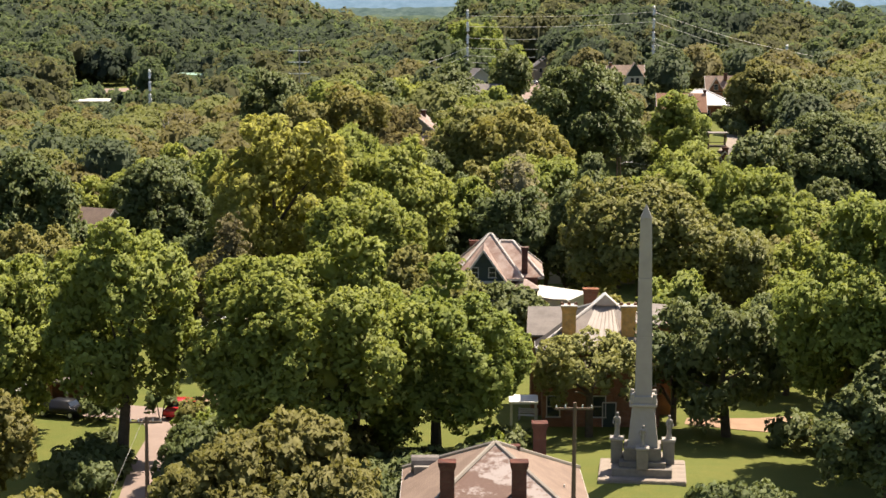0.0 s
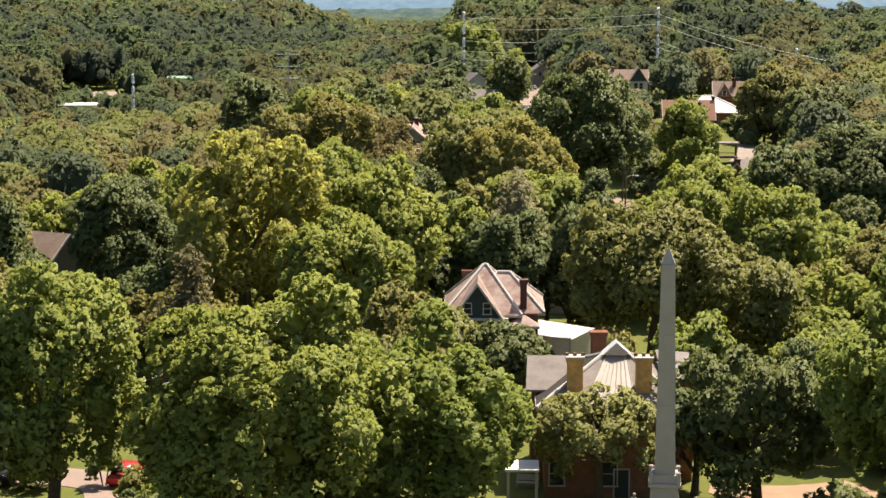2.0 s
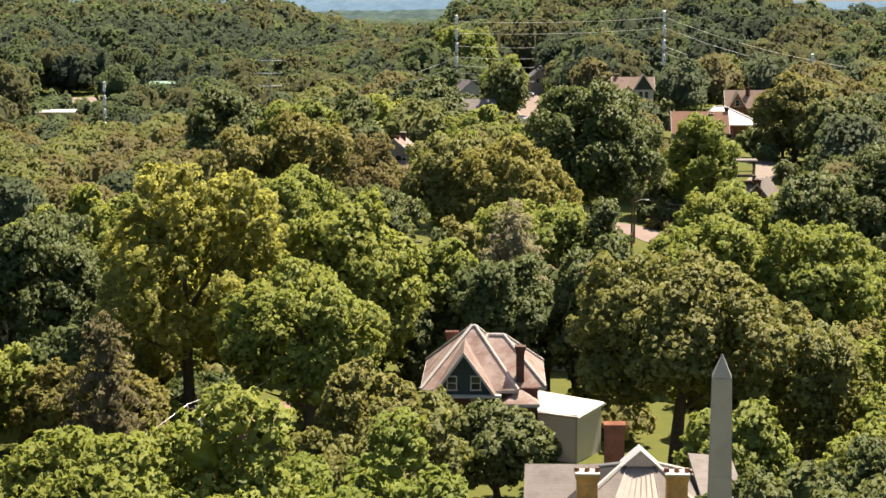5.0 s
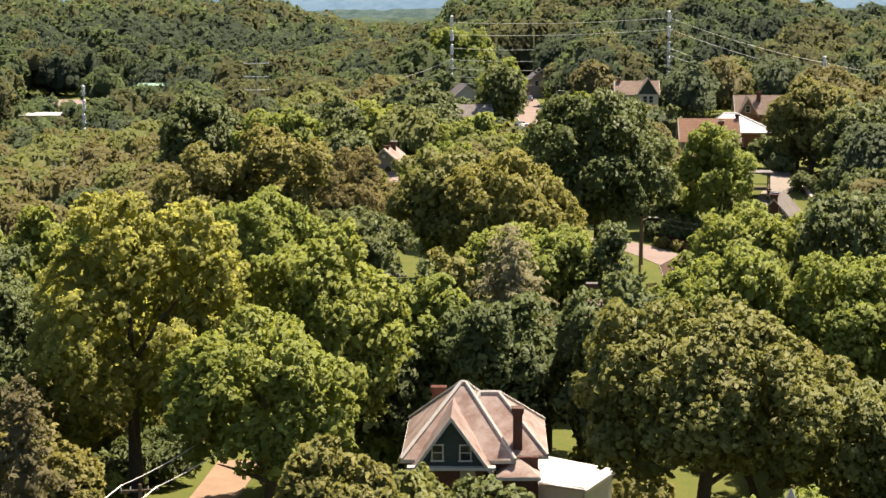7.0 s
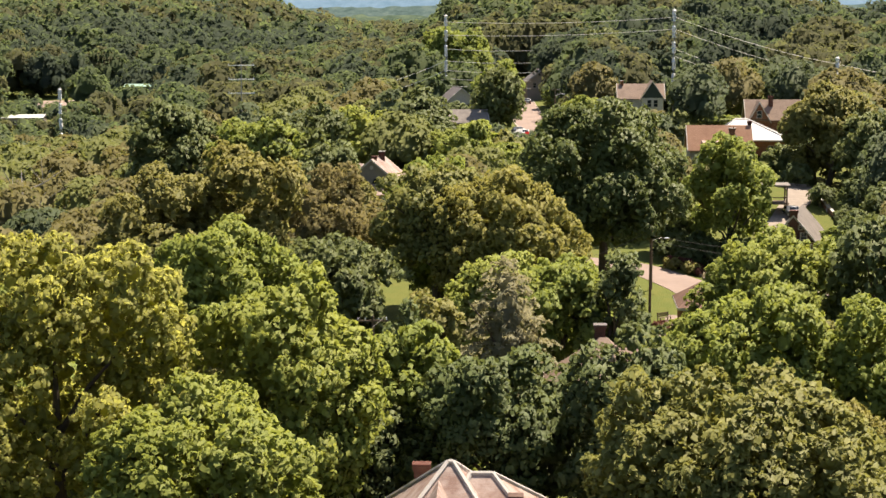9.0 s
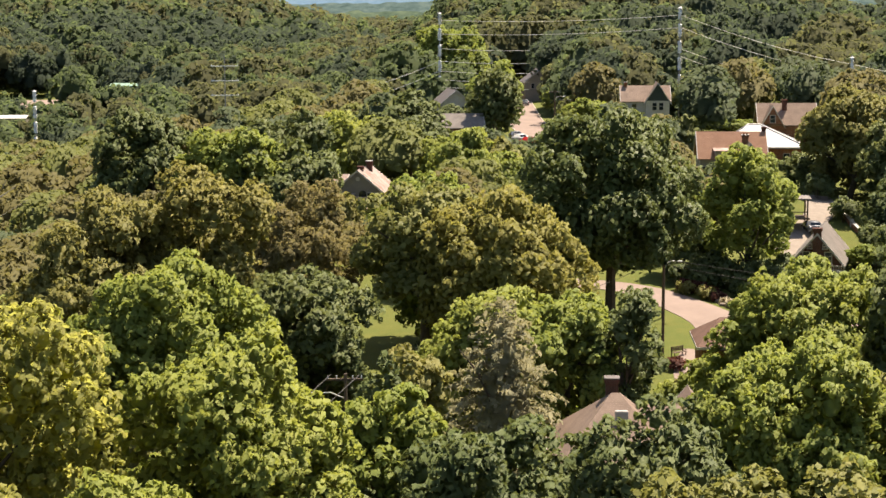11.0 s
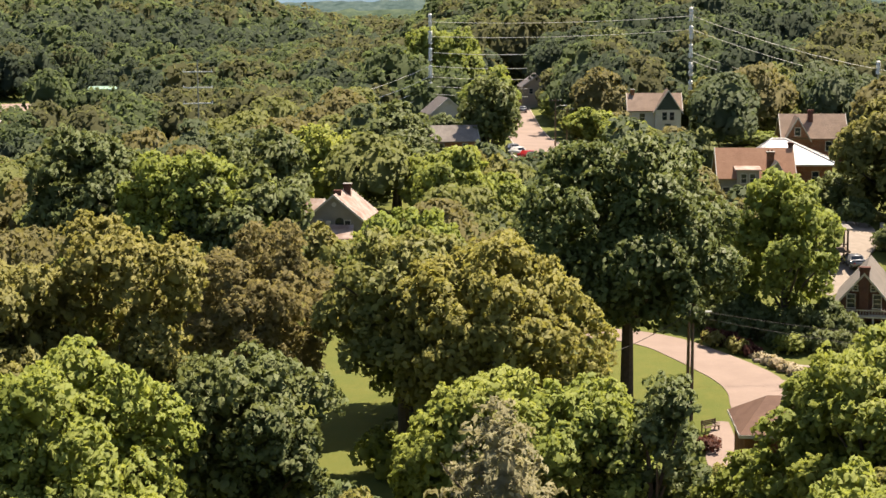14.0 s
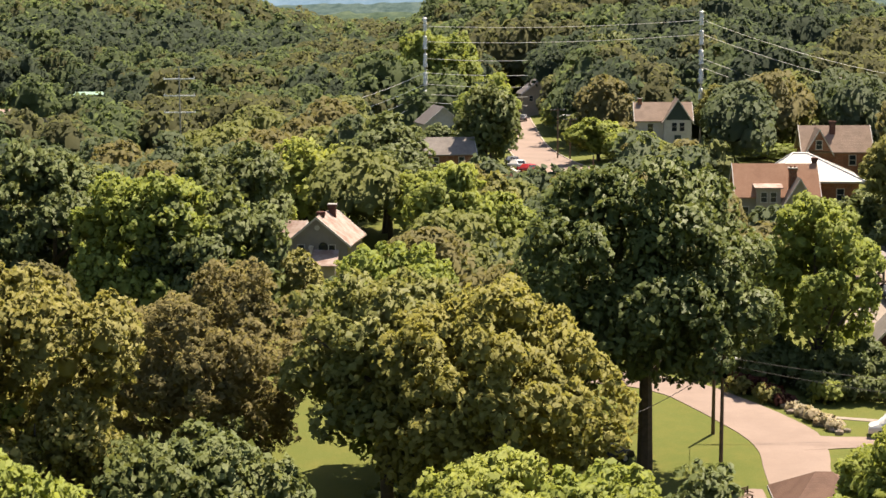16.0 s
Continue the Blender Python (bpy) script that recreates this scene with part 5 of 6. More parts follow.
def spread(rng, n, low, jitter=0.16):
    """n directions spread evenly over a ball, from the top down to the height low."""
    i = np.arange(n) + 0.5
    z = 1 - (1 - low) * i / n
    az = i * 2.39996 + rng.uniform(0, 6.28)
    s = np.sqrt(np.clip(1 - z * z, 0, 1))
    return unit(np.stack([s * np.cos(az), s * np.sin(az), z], -1) + rng.normal(0, jitter, (n, 3)))


def crown_lobes(rng, r, half, lobe, shape="round", loose=0.0):
    """Boughs round the middle of a crown and leafy lobes round each bough: places, directions and radii of the lobes."""
    mean = 0.6 * r + 0.4 * half
    nb = int(np.clip(7 + 1.7 * r, 9, 26))
    d = spread(rng, nb, -0.95 if shape == "full" else -0.72)
    q = rng.uniform(0.20, 0.36, nb)
    az, ph = np.arctan2(d[:, 1], d[:, 0]), rng.uniform(0, 6.28, 3)
    lump = 1 + 0.12 * np.sin(2 * az + ph[0]) * np.cos(3 * d[:, 2] + ph[1]) + 0.07 * np.sin(5 * az + ph[2])
    bc = d * ((1 - q) * rng.uniform(0.74, 1.08, nb) * lump)[:, None] * np.array([r, r, half])
    if shape == "full":
        low = np.clip(-bc[:, 2:3] / half, 0, 1)
        bc[:, 2] = np.where(bc[:, 2] < 0, bc[:, 2] * 1.25, bc[:, 2] * 1.05)
        bc[:, :2] *= np.minimum(1.8, 1 / np.sqrt(1.04 - low * low))
    br = q * mean
    cs, es = [], []
    for k in range(nb):
        n = max(5, int((3.0 - loose) * br[k] ** 2 / lobe ** 2))
        e = unit(rng.normal(size=(n, 3)) + 0.6 * d[k] + np.array([0, 0, 0.22]))
        c = bc[k] + e * br[k] * rng.uniform(0.72, 1.22 + 0.2 * loose, (n, 1))
        keep = np.ones(n, bool)
        for j in range(nb):
            if j != k:
                keep &= np.linalg.norm(c - bc[j], axis=1) > 0.70 * br[j]
        cs.append(c[keep])
        es.append(e[keep])
    c, e = np.concatenate(cs), np.concatenate(es)
    return c, e, lobe * rng.uniform(0.50, 1.35, len(c)), bc, br


def tufts(rng, centres, out, size, leaves, around, slim=(0.5, 0.85), tilt=0.45, ruffle=0.26):
    """Tufts of leaves: a dome of pointed blades round each centre, open on the side that faces into the crown."""
    k = len(centres)
    p = unit(rng.normal(size=(k, leaves, 3)) * 0.8 + 0.75 * out[:, None, :] + np.array([0, 0, 0.30]))
    s = size * rng.uniform(0.72, 1.28, (k, 1, 1))
    n = unit(p + tilt * rng.normal(size=p.shape))
    t = unit(np.cross(n, rng.normal(size=p.shape)))
    u = np.cross(n, t)
    a = s * rng.uniform(0.42, 0.72, (k, leaves, 1))
    b = a * rng.uniform(*slim, (k, leaves, 1))
    at = centres[:, None, :] + p * s * rng.uniform(0.62, 1.06, (k, leaves, 1))
    droop = 0.22 * a * np.sign(p @ np.array([0, 0, 1.0]) + 0.3)[..., None] * n
    v = np.stack([at + a * t - droop, at + b * u, at - a * t - droop, at - b * u], 2)
    soft = unit(0.34 * p + 0.34 * out[:, None, :] + 0.34 * around[:, None, :] + ruffle * unit(rng.normal(size=p.shape)) + np.array([0, 0, 0.85]))
    soft = np.repeat(soft[:, :, None, :], 4, 2)
    v = v.reshape(-1, 3)
    return v, np.arange(len(v)).reshape(-1, 4), soft.reshape(-1, 3)


def masses(rng, centres, radii, ball=1, ruffle=0.5):
    """The dense leaf mass inside each lobe, uneven and seen only in the gaps between tufts."""
    k, (bv, bf) = len(centres), BALLS[ball]
    w = bv[None] * rng.uniform(0.72, 1.12, (k, len(bv), 1)) * radii[:, None, None]
    v = (centres[:, None, :] + w).reshape(-1, 3)
    f = (bf[None] + (np.arange(k) * len(bv))[:, None, None]).reshape(-1, 4)
    return v, f, unit(unit(w) + ruffle * rng.normal(size=w.shape) + np.array([0, 0, 0.6])).reshape(-1, 3)


def join(pieces):
    at, vs, fs, ns = 0, [], [], []
    for v, f, n in pieces:
        vs.append(v)
        fs.append(f + at)
        ns.append(n)
        at += len(v)
    return np.concatenate(vs), np.concatenate(fs), np.concatenate(ns)


def crown_shape(rng, r, half, tuft, lobe, leaves=9, shape="round", cover=1.0, loose=0.0, slim=(0.5, 0.85)):
    """A whole crown about its middle: boughs, lobes on boughs, tufts on lobes, and the leaf masses within."""
    c, e, lr, bc, br = crown_lobes(rng, r - 0.4 * lobe, half - 0.4 * lobe, lobe, shape, loose)
    around = unit(c / np.array([r, r, half]))
    m = np.maximum(3, (cover * 3.9 * (lr / tuft) ** 2)).astype(int)
    idx = np.repeat(np.arange(len(c)), m)
    g = unit(rng.normal(size=(len(idx), 3)) * 0.8 + 0.42 * e[idx] + np.array([0, 0, 0.30]))
    p = c[idx] + g * (lr[idx] * rng.uniform(0.72, 1.22, len(idx)))[:, None] * np.array([1, 1, 1.12])
    open_air = np.ones(len(p), bool)
    for k in range(len(c)):
        open_air &= (((p - c[k]) ** 2).sum(1) > (0.70 * lr[k]) ** 2) | (idx == k)
    p, g, idx = p[open_air], g[open_air], idx[open_air]
    return join([tufts(rng, p, g, tuft, leaves, around[idx], slim), masses(rng, c, lr * (0.52 - 0.2 * loose)), masses(rng, bc, br * (0.32 - 0.2 * loose))])


def tier_shape(rng, r, half, tuft):
    """A conifer's crown: whorls of drooping branches, shorter towards the tip, with sprays of needles along them."""
    c, out = [], []
    z = -half
    while z < half * 0.97:
        f = 1 - (z + half) / (2 * half)
        reach = r * (0.16 + 0.84 * min(1.0, 1.9 * f) ** 0.75)
        n = 6 + int(8 * f)
        turn = rng.uniform(0, 6.28)
        for k in range(n):
            a = turn + 6.2832 * (k + rng.uniform(-0.25, 0.25)) / n
            e = reach * rng.uniform(0.6, 1.12)
            lift = rng.uniform(-0.1, 0.1) * r
            for t in np.arange(0.22, 1.01, max(0.10, 0.42 / max(e, 0.6))):
                c.append((math.cos(a) * e * t, math.sin(a) * e * t, z + lift + 0.16 * e * t - 0.30 * e * t * t))
                out.append((math.cos(a) * 0.6, math.sin(a) * 0.6, 0.8))
        z += rng.uniform(0.055, 0.085) * 2 * half * (0.55 + 0.55 * f)
    c = np.array(c) + rng.normal(0, 0.10, (len(c), 3))
    out = unit(np.array(out) + rng.normal(0, 0.2, (len(c), 3)))
    core = np.stack([np.zeros(9), np.zeros(9), np.linspace(-0.9, 0.7, 9) * half], -1)
    return join([tufts(rng, c, out, tuft, 9, out, (0.22, 0.5), 0.35), masses(rng, core, np.linspace(0.62, 0.16, 9) * r)])


STYLE = {  # tuft radius, lobe radius per crown radius, how far the crown reaches down, leaves in a tuft, cover, looseness
    "green": (0.32, 0.150, 0.92, 9, 1.0, 0.0), "bright": (0.32, 0.145, 0.93, 9, 1.0, 0.0), "yellow": (0.31, 0.13, 0.92, 9, 0.9, 0.5), "dark": (0.34, 0.15, 0.92, 8, 1.0, 0.0),
    "olive": (0.30, 0.14, 0.92, 9, 1.0, 0.2), "magnolia": (0.34, 0.13, 0.92, 8, 1.0, 0.25), "cedar": (0.40, 0.2, 0.94, 9, 1.0, 0.0), "juniper": (0.36, 0.2, 0.94, 9, 1.0, 0.0), "fuzzy": (0.28, 0.13, 0.9, 10, 1.0, 0.5),
    "lacy": (0.30, 0.15, 0.7, 9, 0.9, 0.7), "oak": (0.34, 0.13, 0.92, 8, 1.0, 0.2), "golden": (0.29, 0.12, 0.92, 9, 1.0, 0.45), "russet": (0.31, 0.14, 0.92, 9, 1.0, 0.1)}
TREE_LABEL = {
    "green": "broad leafy green tree with a lumpy crown", "bright": "fresh bright green leafy tree in sun", "yellow": "yellow-green leafy tree with a sunlit rounded crown",
    "dark": "dark green dense leafy shade tree", "olive": "olive-brown leafy tree with a loose crown", "magnolia": "large magnolia with glossy dark and yellowish leaves",
    "cedar": "grey-brown conifer with a ragged pointed crown", "juniper": "dark brown-green conifer with a dense pointed crown", "russet": "dense olive-brown broadleaf tree with a rounded crown", "oak": "large dark green oak with a dense crown", "golden": "wide golden-olive leafy tree with a fine loose crown", "lacy": "spreading olive-green tree with a loose layered crown", "fuzzy": "feathery brownish tree with a fine soft crown"}


def wood(rng, tall, foot, r, base, top):
    """A tapered trunk that divides into limbs inside the crown."""
    bm = bmesh.new()
    w = 0.14 + 0.026 * r + 0.010 * tall
    lean = rng.normal(size=2) * 0.03 * tall
    mid = foot + 0.45 * (top - foot)
    tube(bm, [(0, 0, base), (0.02, 0.0, base + 0.5), (lean[0] * 0.4, lean[1] * 0.4, foot), (lean[0], lean[1], mid), (lean[0] * 1.2, lean[1] * 1.2, top - 0.35 * (top - foot))], [w * 1.5, w * 1.05, w * 0.85, w * 0.38, 0.03], 8)
    for k in range(6):
        a = 6.2832 * (k + rng.uniform(-0.3, 0.3)) / 6
        z0 = foot + rng.uniform(-0.05, 0.4) * (top - foot)
        e = rng.uniform(0.55, 0.82) * r
        z1 = z0 + rng.uniform(0.18, 0.42) * (top - foot)
        tube(bm, [(lean[0] * 0.6, lean[1] * 0.6, z0), (math.cos(a) * e * 0.5, math.sin(a) * e * 0.5, z0 + 0.6 * (z1 - z0)), (math.cos(a) * e, math.sin(a) * e, z1)], [w * 0.42, w * 0.28, 0.03], 5)
    return bm


def tree_parts(rng, kind, r, tall, coarse, parent, open_trunk=0.0):
    """Trunk and crown of a tree of that height and crown radius, standing at its parent's place. coarse: scales the tufts."""
    tuft, lobe, reach, leaves, cover, loose = STYLE[kind]
    tuft *= coarse
    crown_h = tall * (open_trunk or reach)
    half = crown_h / 2
    mid = tall - half
    part("trunk", wood(rng, tall, tall - crown_h * 0.92, r, -0.4, tall - 0.5), BARK, parent)
    if kind in ("cedar", "juniper"):
        v, f, soft = tier_shape(rng, 1.08 * r, half, tuft)
    else:
        size = max(1.9 * tuft, min(1.5, max(0.6, lobe * (0.6 * r + 0.4 * half))))
        v, f, soft = crown_shape(rng, 1.08 * r, 1.03 * half, tuft, size, leaves, "full" if open_trunk > 0.95 else "round", cover, loose, (0.3, 0.6) if kind == "fuzzy" else (0.5, 0.85))
    peak = np.quantile(v[:, 2], 0.998)
    if peak > 1.02 * half:
        v[:, 2] *= 1.02 * half / peak
    ob = new("crown", mesh_np("crown", v + np.array([0, 0, mid]), f, LEAVES[kind], False, soft))
    ob.parent = parent
    return ob


def tree(kind, x, y, top, r, label="", open_trunk=0.0):
    z = ground_z(x, y)
    TREES.append((x, y, r))
    rng = np.random.default_rng(len(TREES) * 17 + 5)
    coarse = 0.9 if y < 140 else 1.05 if y < 260 else 1.2 if y < 310 else 1.5 if y < 370 else 1.9
    ob = thing("tree", x, y, z, label or TREE_LABEL[kind], "tree", rng.uniform(0, 360))
    tree_parts(rng, kind, r, top - z, coarse, ob, open_trunk)
    return ob


def bush_shape(rng, r, half, tuft, n=10):
    """A low bush: a mound of leafy lobes."""
    c = spread(rng, n, -0.4) * np.array([r, r, half]) * rng.uniform(0.45, 0.75, (n, 1))
    lr = rng.uniform(0.30, 0.46, n) * r
    idx = np.repeat(np.arange(n), np.maximum(4, (2.6 * (lr / tuft) ** 2)).astype(int))
    g = unit(rng.normal(size=(len(idx), 3)) + 0.6 * unit(c)[idx] + np.array([0, 0, 0.3]))
    p = c[idx] + g * (lr[idx] * rng.uniform(0.8, 1.06, len(idx)))[:, None]
    return join([tufts(rng, p, g, tuft, 8, unit(c)[idx]), masses(rng, c, lr * 0.75)])


def shrub(kind, x, y, r, tall, label):
    """A low bush: a mound of leafy lobes on short stems."""
    rng = np.random.default_rng(int(abs(x) * 91 + y * 7))
    ob = thing("shrub", x, y, ground_z(x, y), label, "shrub", rng.uniform(0, 360))
    bm = bmesh.new()
    for k in range(4):
        a = 1.57 * k + rng.uniform(-0.4, 0.4)
        tube(bm, [(0.1 * math.cos(a), 0.1 * math.sin(a), -0.2), (0.45 * r * math.cos(a), 0.45 * r * math.sin(a), tall * 0.5)], [0.05, 0.02], 5)
    part("stems", bm, BARK, ob)
    v, f, soft = bush_shape(rng, r, tall * 0.5, 0.30)
    crown = new("foliage", mesh_np("foliage", v + np.array([0, 0, tall * 0.5]), f, LEAVES[kind], False, soft))
    crown.parent = ob
    return ob


def bare_tree(x, y, top, label):
    """A dead tree: a pale trunk that forks again and again, with no leaves."""
    rng = np.random.default_rng(77)
    z = ground_z(x, y)
    ob = thing("bare_tree", x, y, z, label, "tree")
    h = top - z
    part("trunk", tube(bmesh.new(), [(0, 0, -0.3), (0.2, 0.1, h * 0.35), (0.1, 0, h * 0.62), (0.5, 0.2, h * 0.86)], [0.34, 0.27, 0.19, 0.08], 8), BARK_DEAD, ob)
    for k in range(9):
        a, z0 = 2.4 * k, h * (0.34 + 0.06 * k)
        e, up = h * rng.uniform(0.2, 0.36), h * rng.uniform(0.16, 0.3)
        tip = (math.cos(a) * e, math.sin(a) * e, z0 + up)
        mid = (tip[0] * 0.5, tip[1] * 0.5, z0 + up * 0.35)
        limb = part("limb", tube(bmesh.new(), [(0.15, 0.05, z0), mid, tip], [0.13, 0.09, 0.03], 6), BARK_DEAD, ob)
        for j in range(3):
            q = rng.normal(size=3) * 0.09 * h
            part("twig", tube(bmesh.new(), [mid, (mid[0] + q[0], mid[1] + q[1], mid[2] + abs(q[2]) + 0.08 * h)], [0.05, 0.02], 5), BARK_DEAD, limb)
    return ob


bare_tree(-49.0, 311.0, 14.2, "leafless pale dead tree among the leafy trees")
tree("green", -9.1, 124.0, 16.2, 8.0)
tree("green", -0.5, 131.0, 13.3, 7.1)
tree("green", -24.6, 129.0, 16.8, 5.1, "", 0.82)
tree("juniper", -20.5, 165.0, 13.4, 3.4)
tree("russet", -9.0, 90.0, 10.6, 5.9)
tree("green", 32.6, 125.0, 18.5, 7.0)
tree("dark", 23.0, 137.0, 9.8, 5.4, "", 0.86)
tree("dark", 29.6, 112.5, 9.6, 4.6)
tree("lacy", 11.8, 136.5, 6.8, 4.7, "", 0.66)
tree("dark", 19.2, 141.0, 7.6, 2.8)
tree("dark", -46.8, 186.0, 17.2, 6.5)
tree("green", -35.3, 137.0, 12.6, 5.3)
tree("russet", -31.0, 116.0, 6.7, 2.6)
tree("green", -5.4, 194.0, 18.6, 5.4)
tree("dark", 57.7, 252.0, 17.7, 11.4)
tree("magnolia", 20.0, 176.0, 15.3, 7.9, "", 0.74)
tree("magnolia", 30.6, 178.0, 11.5, 3.7)
tree("green", 28.1, 213.0, 13.9, 6.1)
tree("bright", 37.8, 210.0, 14.6, 6.1)
tree("green", 35.4, 250.5, 13.8, 4.8)
tree("yellow", -18.4, 190.0, 20.9, 7.6, "", 0.84)
tree("green", -7.9, 178.0, 14.5, 6.2, "", 0.72)
tree("olive", -1.8, 160.0, 10.4, 3.5)
tree("green", 2.7, 205.0, 13.4, 3.2)
tree("dark", 7.7, 200.0, 12.5, 5.0)
tree("magnolia", 0.6, 165.0, 8.2, 3.5)
tree("dark", 6.6, 170.0, 5.4, 3.8)
tree("dark", 12.4, 207.0, 9.8, 2.5)
tree("dark", 16.5, 195.0, 14.3, 3.8)
tree("bright", -13.4, 226.0, 17.4, 7.0)
tree("bright", -21.8, 222.0, 14.7, 4.3)
tree("dark", -4.7, 241.0, 15.3, 4.6)
tree("cedar", 10.2, 228.5, 14.2, 4.6)
tree("bright", 9.9, 243.0, 12.8, 5.0)
tree("green", 15.4, 240.0, 13.1, 4.3)
tree("dark", 20.1, 238.0, 14.3, 2.2)
tree("golden", 10.8, 262.0, 19.4, 7.2, "", 0.88)
tree("magnolia", 4.4, 267.0, 18.2, 6.4, "broad olive-green tree with a loose crown over the lawn", 0.64)
tree("green", 5.1, 284.0, 17.5, 5.9)
tree("oak", 23.4, 283.0, 23.9, 9.2, "large dark green oak with a bare lower trunk", 0.80)
tree("bright", 42.8, 309.5, 19.6, 5.0, "tall light green tree leafy down to the ground", 0.97)
tree("fuzzy", -9.0, 277.0, 17.4, 7.4)
tree("olive", -13.2, 242.0, 22.6, 4.4)
tree("olive", -20.2, 238.0, 22.2, 5.9)
tree("green", 34.4, 243.0, 14.0, 4.8)
tree("green", 44.8, 262.0, 11.0, 4.3)
tree("dark", 60.5, 363.0, 13.0, 3.8)
tree("dark", 66.0, 368.0, 14.0, 4.0)
tree("dark", 66.5, 333.0, 12.0, 3.8)
tree("green", 29.6, 222.0, 12.7, 4.7)
tree("dark", 21.9, 214.0, 10.0, 2.4)
tree("olive", 3.2, 208.0, 14.7, 2.4)
tree("dark", 2.0, 219.0, 12.0, 2.2)
tree("dark", -32.0, 335.0, 21.3, 6.7)
tree("green", -18.7, 320.0, 19.9, 7.8)
tree("dark", -13.6, 318.0, 18.3, 6.4)
tree("dark", -15.0, 354.0, 21.3, 5.8)
tree("dark", 1.4, 392.0, 21.0, 6.2)
tree("green", 10.0, 352.0, 18.0, 4.5)
tree("bright", -7.8, 390.0, 17.8, 6.1)
tree("olive", 65.8, 357.0, 23.0, 7.0)
tree("dark", 66.0, 312.0, 12.0, 6.8)
tree("green", 18.0, 447.0, 24.6, 4.2)
tree("dark", 16.6, 430.0, 23.9, 4.1)
tree("green", 9.5, 524.0, 30.5, 9.5)
tree("dark", 47.6, 526.0, 29.9, 6.0)
tree("green", 35.5, 440.0, 17.4, 5.0)
tree("dark", 46.5, 438.0, 12.6, 4.0)
tree("green", 40.5, 433.0, 15.6, 4.5)
tree("olive", 63.6, 470.0, 21.5, 7.7)
tree("green", 60.1, 425.0, 14.2, 5.8)
tree("green", -19.5, 268.0, 16.5, 3.5)
tree("dark", -30.6, 273.0, 14.5, 4.4)
tree("dark", -4.4, 243.0, 14.9, 3.5)

for px, py, pr, ph in ((35.9, 304.3, 1.2, 1.0), (36.8, 302.0, 1.1, 0.9), (34.6, 305.6, 1.2, 1.1), (37.4, 300.2, 0.9, 0.8), (28.7, 271.1, 0.9, 1.1), (20.8, 415.0, 2.1, 2.4)):
    shrub("crimson", px, py, pr, ph, "dark red leafed shrub beside the street")
for px, py, pr, ph in ((38.4, 297.4, 0.6, 0.6), (38.9, 295.9, 0.7, 0.7), (39.5, 294.6, 0.6, 0.6), (40.2, 293.4, 0.6, 0.5), (39.9, 295.2, 0.5, 0.5), (38.0, 298.8, 0.5, 0.5)):
    shrub("blush", px, py, pr, ph, "low pale flowering shrub among the stones")
shrub("dark", -12.5, 117.5, 2.2, 2.8, "dark green bush at the foot of the trees")
shrub("green", -8.5, 116.5, 2.0, 2.4, "green leafy bush at the foot of the trees")
shrub("dark", -4.5, 118.0, 2.3, 2.8, "dark green bush at the foot of the trees")
shrub("dark", -0.5, 121.0, 2.2, 2.6, "dark green bush at the foot of the trees")
shrub("green", 3.2, 125.5, 2.0, 2.4, "green leafy bush at the foot of the trees")
shrub("dark", -15.5, 120.5, 2.2, 2.6, "dark green bush at the foot of the trees")
shrub("dark", -25.3, 126.0, 1.6, 1.8, "dark green bush at the foot of the trees")
shrub("dark", -25.6, 123.2, 1.8, 2.0, "dark green bush at the foot of the trees")
shrub("olive", -20.4, 139.6, 1.8, 2.4, "reddish olive bush beside the pavement")
shrub("green", -18.4, 134.0, 1.8, 2.6, "green leafy bush at the foot of the trees")
shrub("dark", -28.8, 142.8, 1.8, 2.2, "dark green bush at the foot of the trees")
shrub("olive", -35.5, 140.0, 1.8, 2.4, "reddish olive bush beside the pavement")
shrub("dark", 6.5, 133.5, 1.2, 1.2, "dark green bush at the foot of the trees")
shrub("dark", 18.2, 112.5, 1.8, 1.6, "dark green bush at the foot of the trees")
shrub("dark", 21.0, 111.0, 2.2, 2.2, "dark green bush at the foot of the trees")
shrub("olive", 36.3, 301.6, 1.2, 1.1, "reddish olive bush beside the pavement")
shrub("olive", 34.2, 303.8, 1.2, 1.3, "reddish olive bush beside the pavement")
shrub("green", 41.2, 301.0, 1.5, 1.6, "green leafy bush at the foot of the trees")
shrub("olive", 28.2, 262.8, 1.2, 1.3, "reddish olive bush beside the pavement")
shrub("bright", -19.6, 183.0, 2.1, 4.6, "light green bush in the shade beside the lane")
shrub("dark", -24.0, 143.6, 1.25, 3.4, "clipped dark round-topped bush by the lawn")
tree("dark", -43.5, 196.0, 9.0, 4.0)
tree("olive", -46.0, 198.0, 11.5, 4.0)
shrub("dark", 37.0, 306.5, 2.0, 2.6, "dark green hedge bush across the street")
shrub("dark", 47.5, 306.5, 2.2, 2.6, "dark green hedge bush across the street")
shrub("dark", 34.0, 309.5, 1.8, 2.2, "dark green hedge bush across the street")
shrub("green", -20.6, 139.6, 1.5, 2.0, "green leafy bush at the foot of the trees")
tree("dark", 8.8, 464.0, 15.0, 3.2)
tree("green", 35.0, 505.0, 16.5, 4.4)
tree("olive", 36.5, 525.0, 18.0, 5.0)
tree("dark", 2.3, 385.0, 16.7, 5.1)
tree("green", 8.2, 377.0, 15.4, 5.1)
tree("olive", 13.9, 372.0, 15.0, 3.9)
tree("green", 3.3, 333.0, 10.9, 5.0)
tree("olive", 6.5, 347.0, 11.2, 3.5)
tree("green", 15.1, 358.0, 13.9, 3.7)
tree("bright", -8.8, 388.0, 16.5, 4.6)
tree("olive", -7.3, 336.0, 10.2, 2.6)
tree("dark", -3.5, 396.0, 12.9, 3.6)
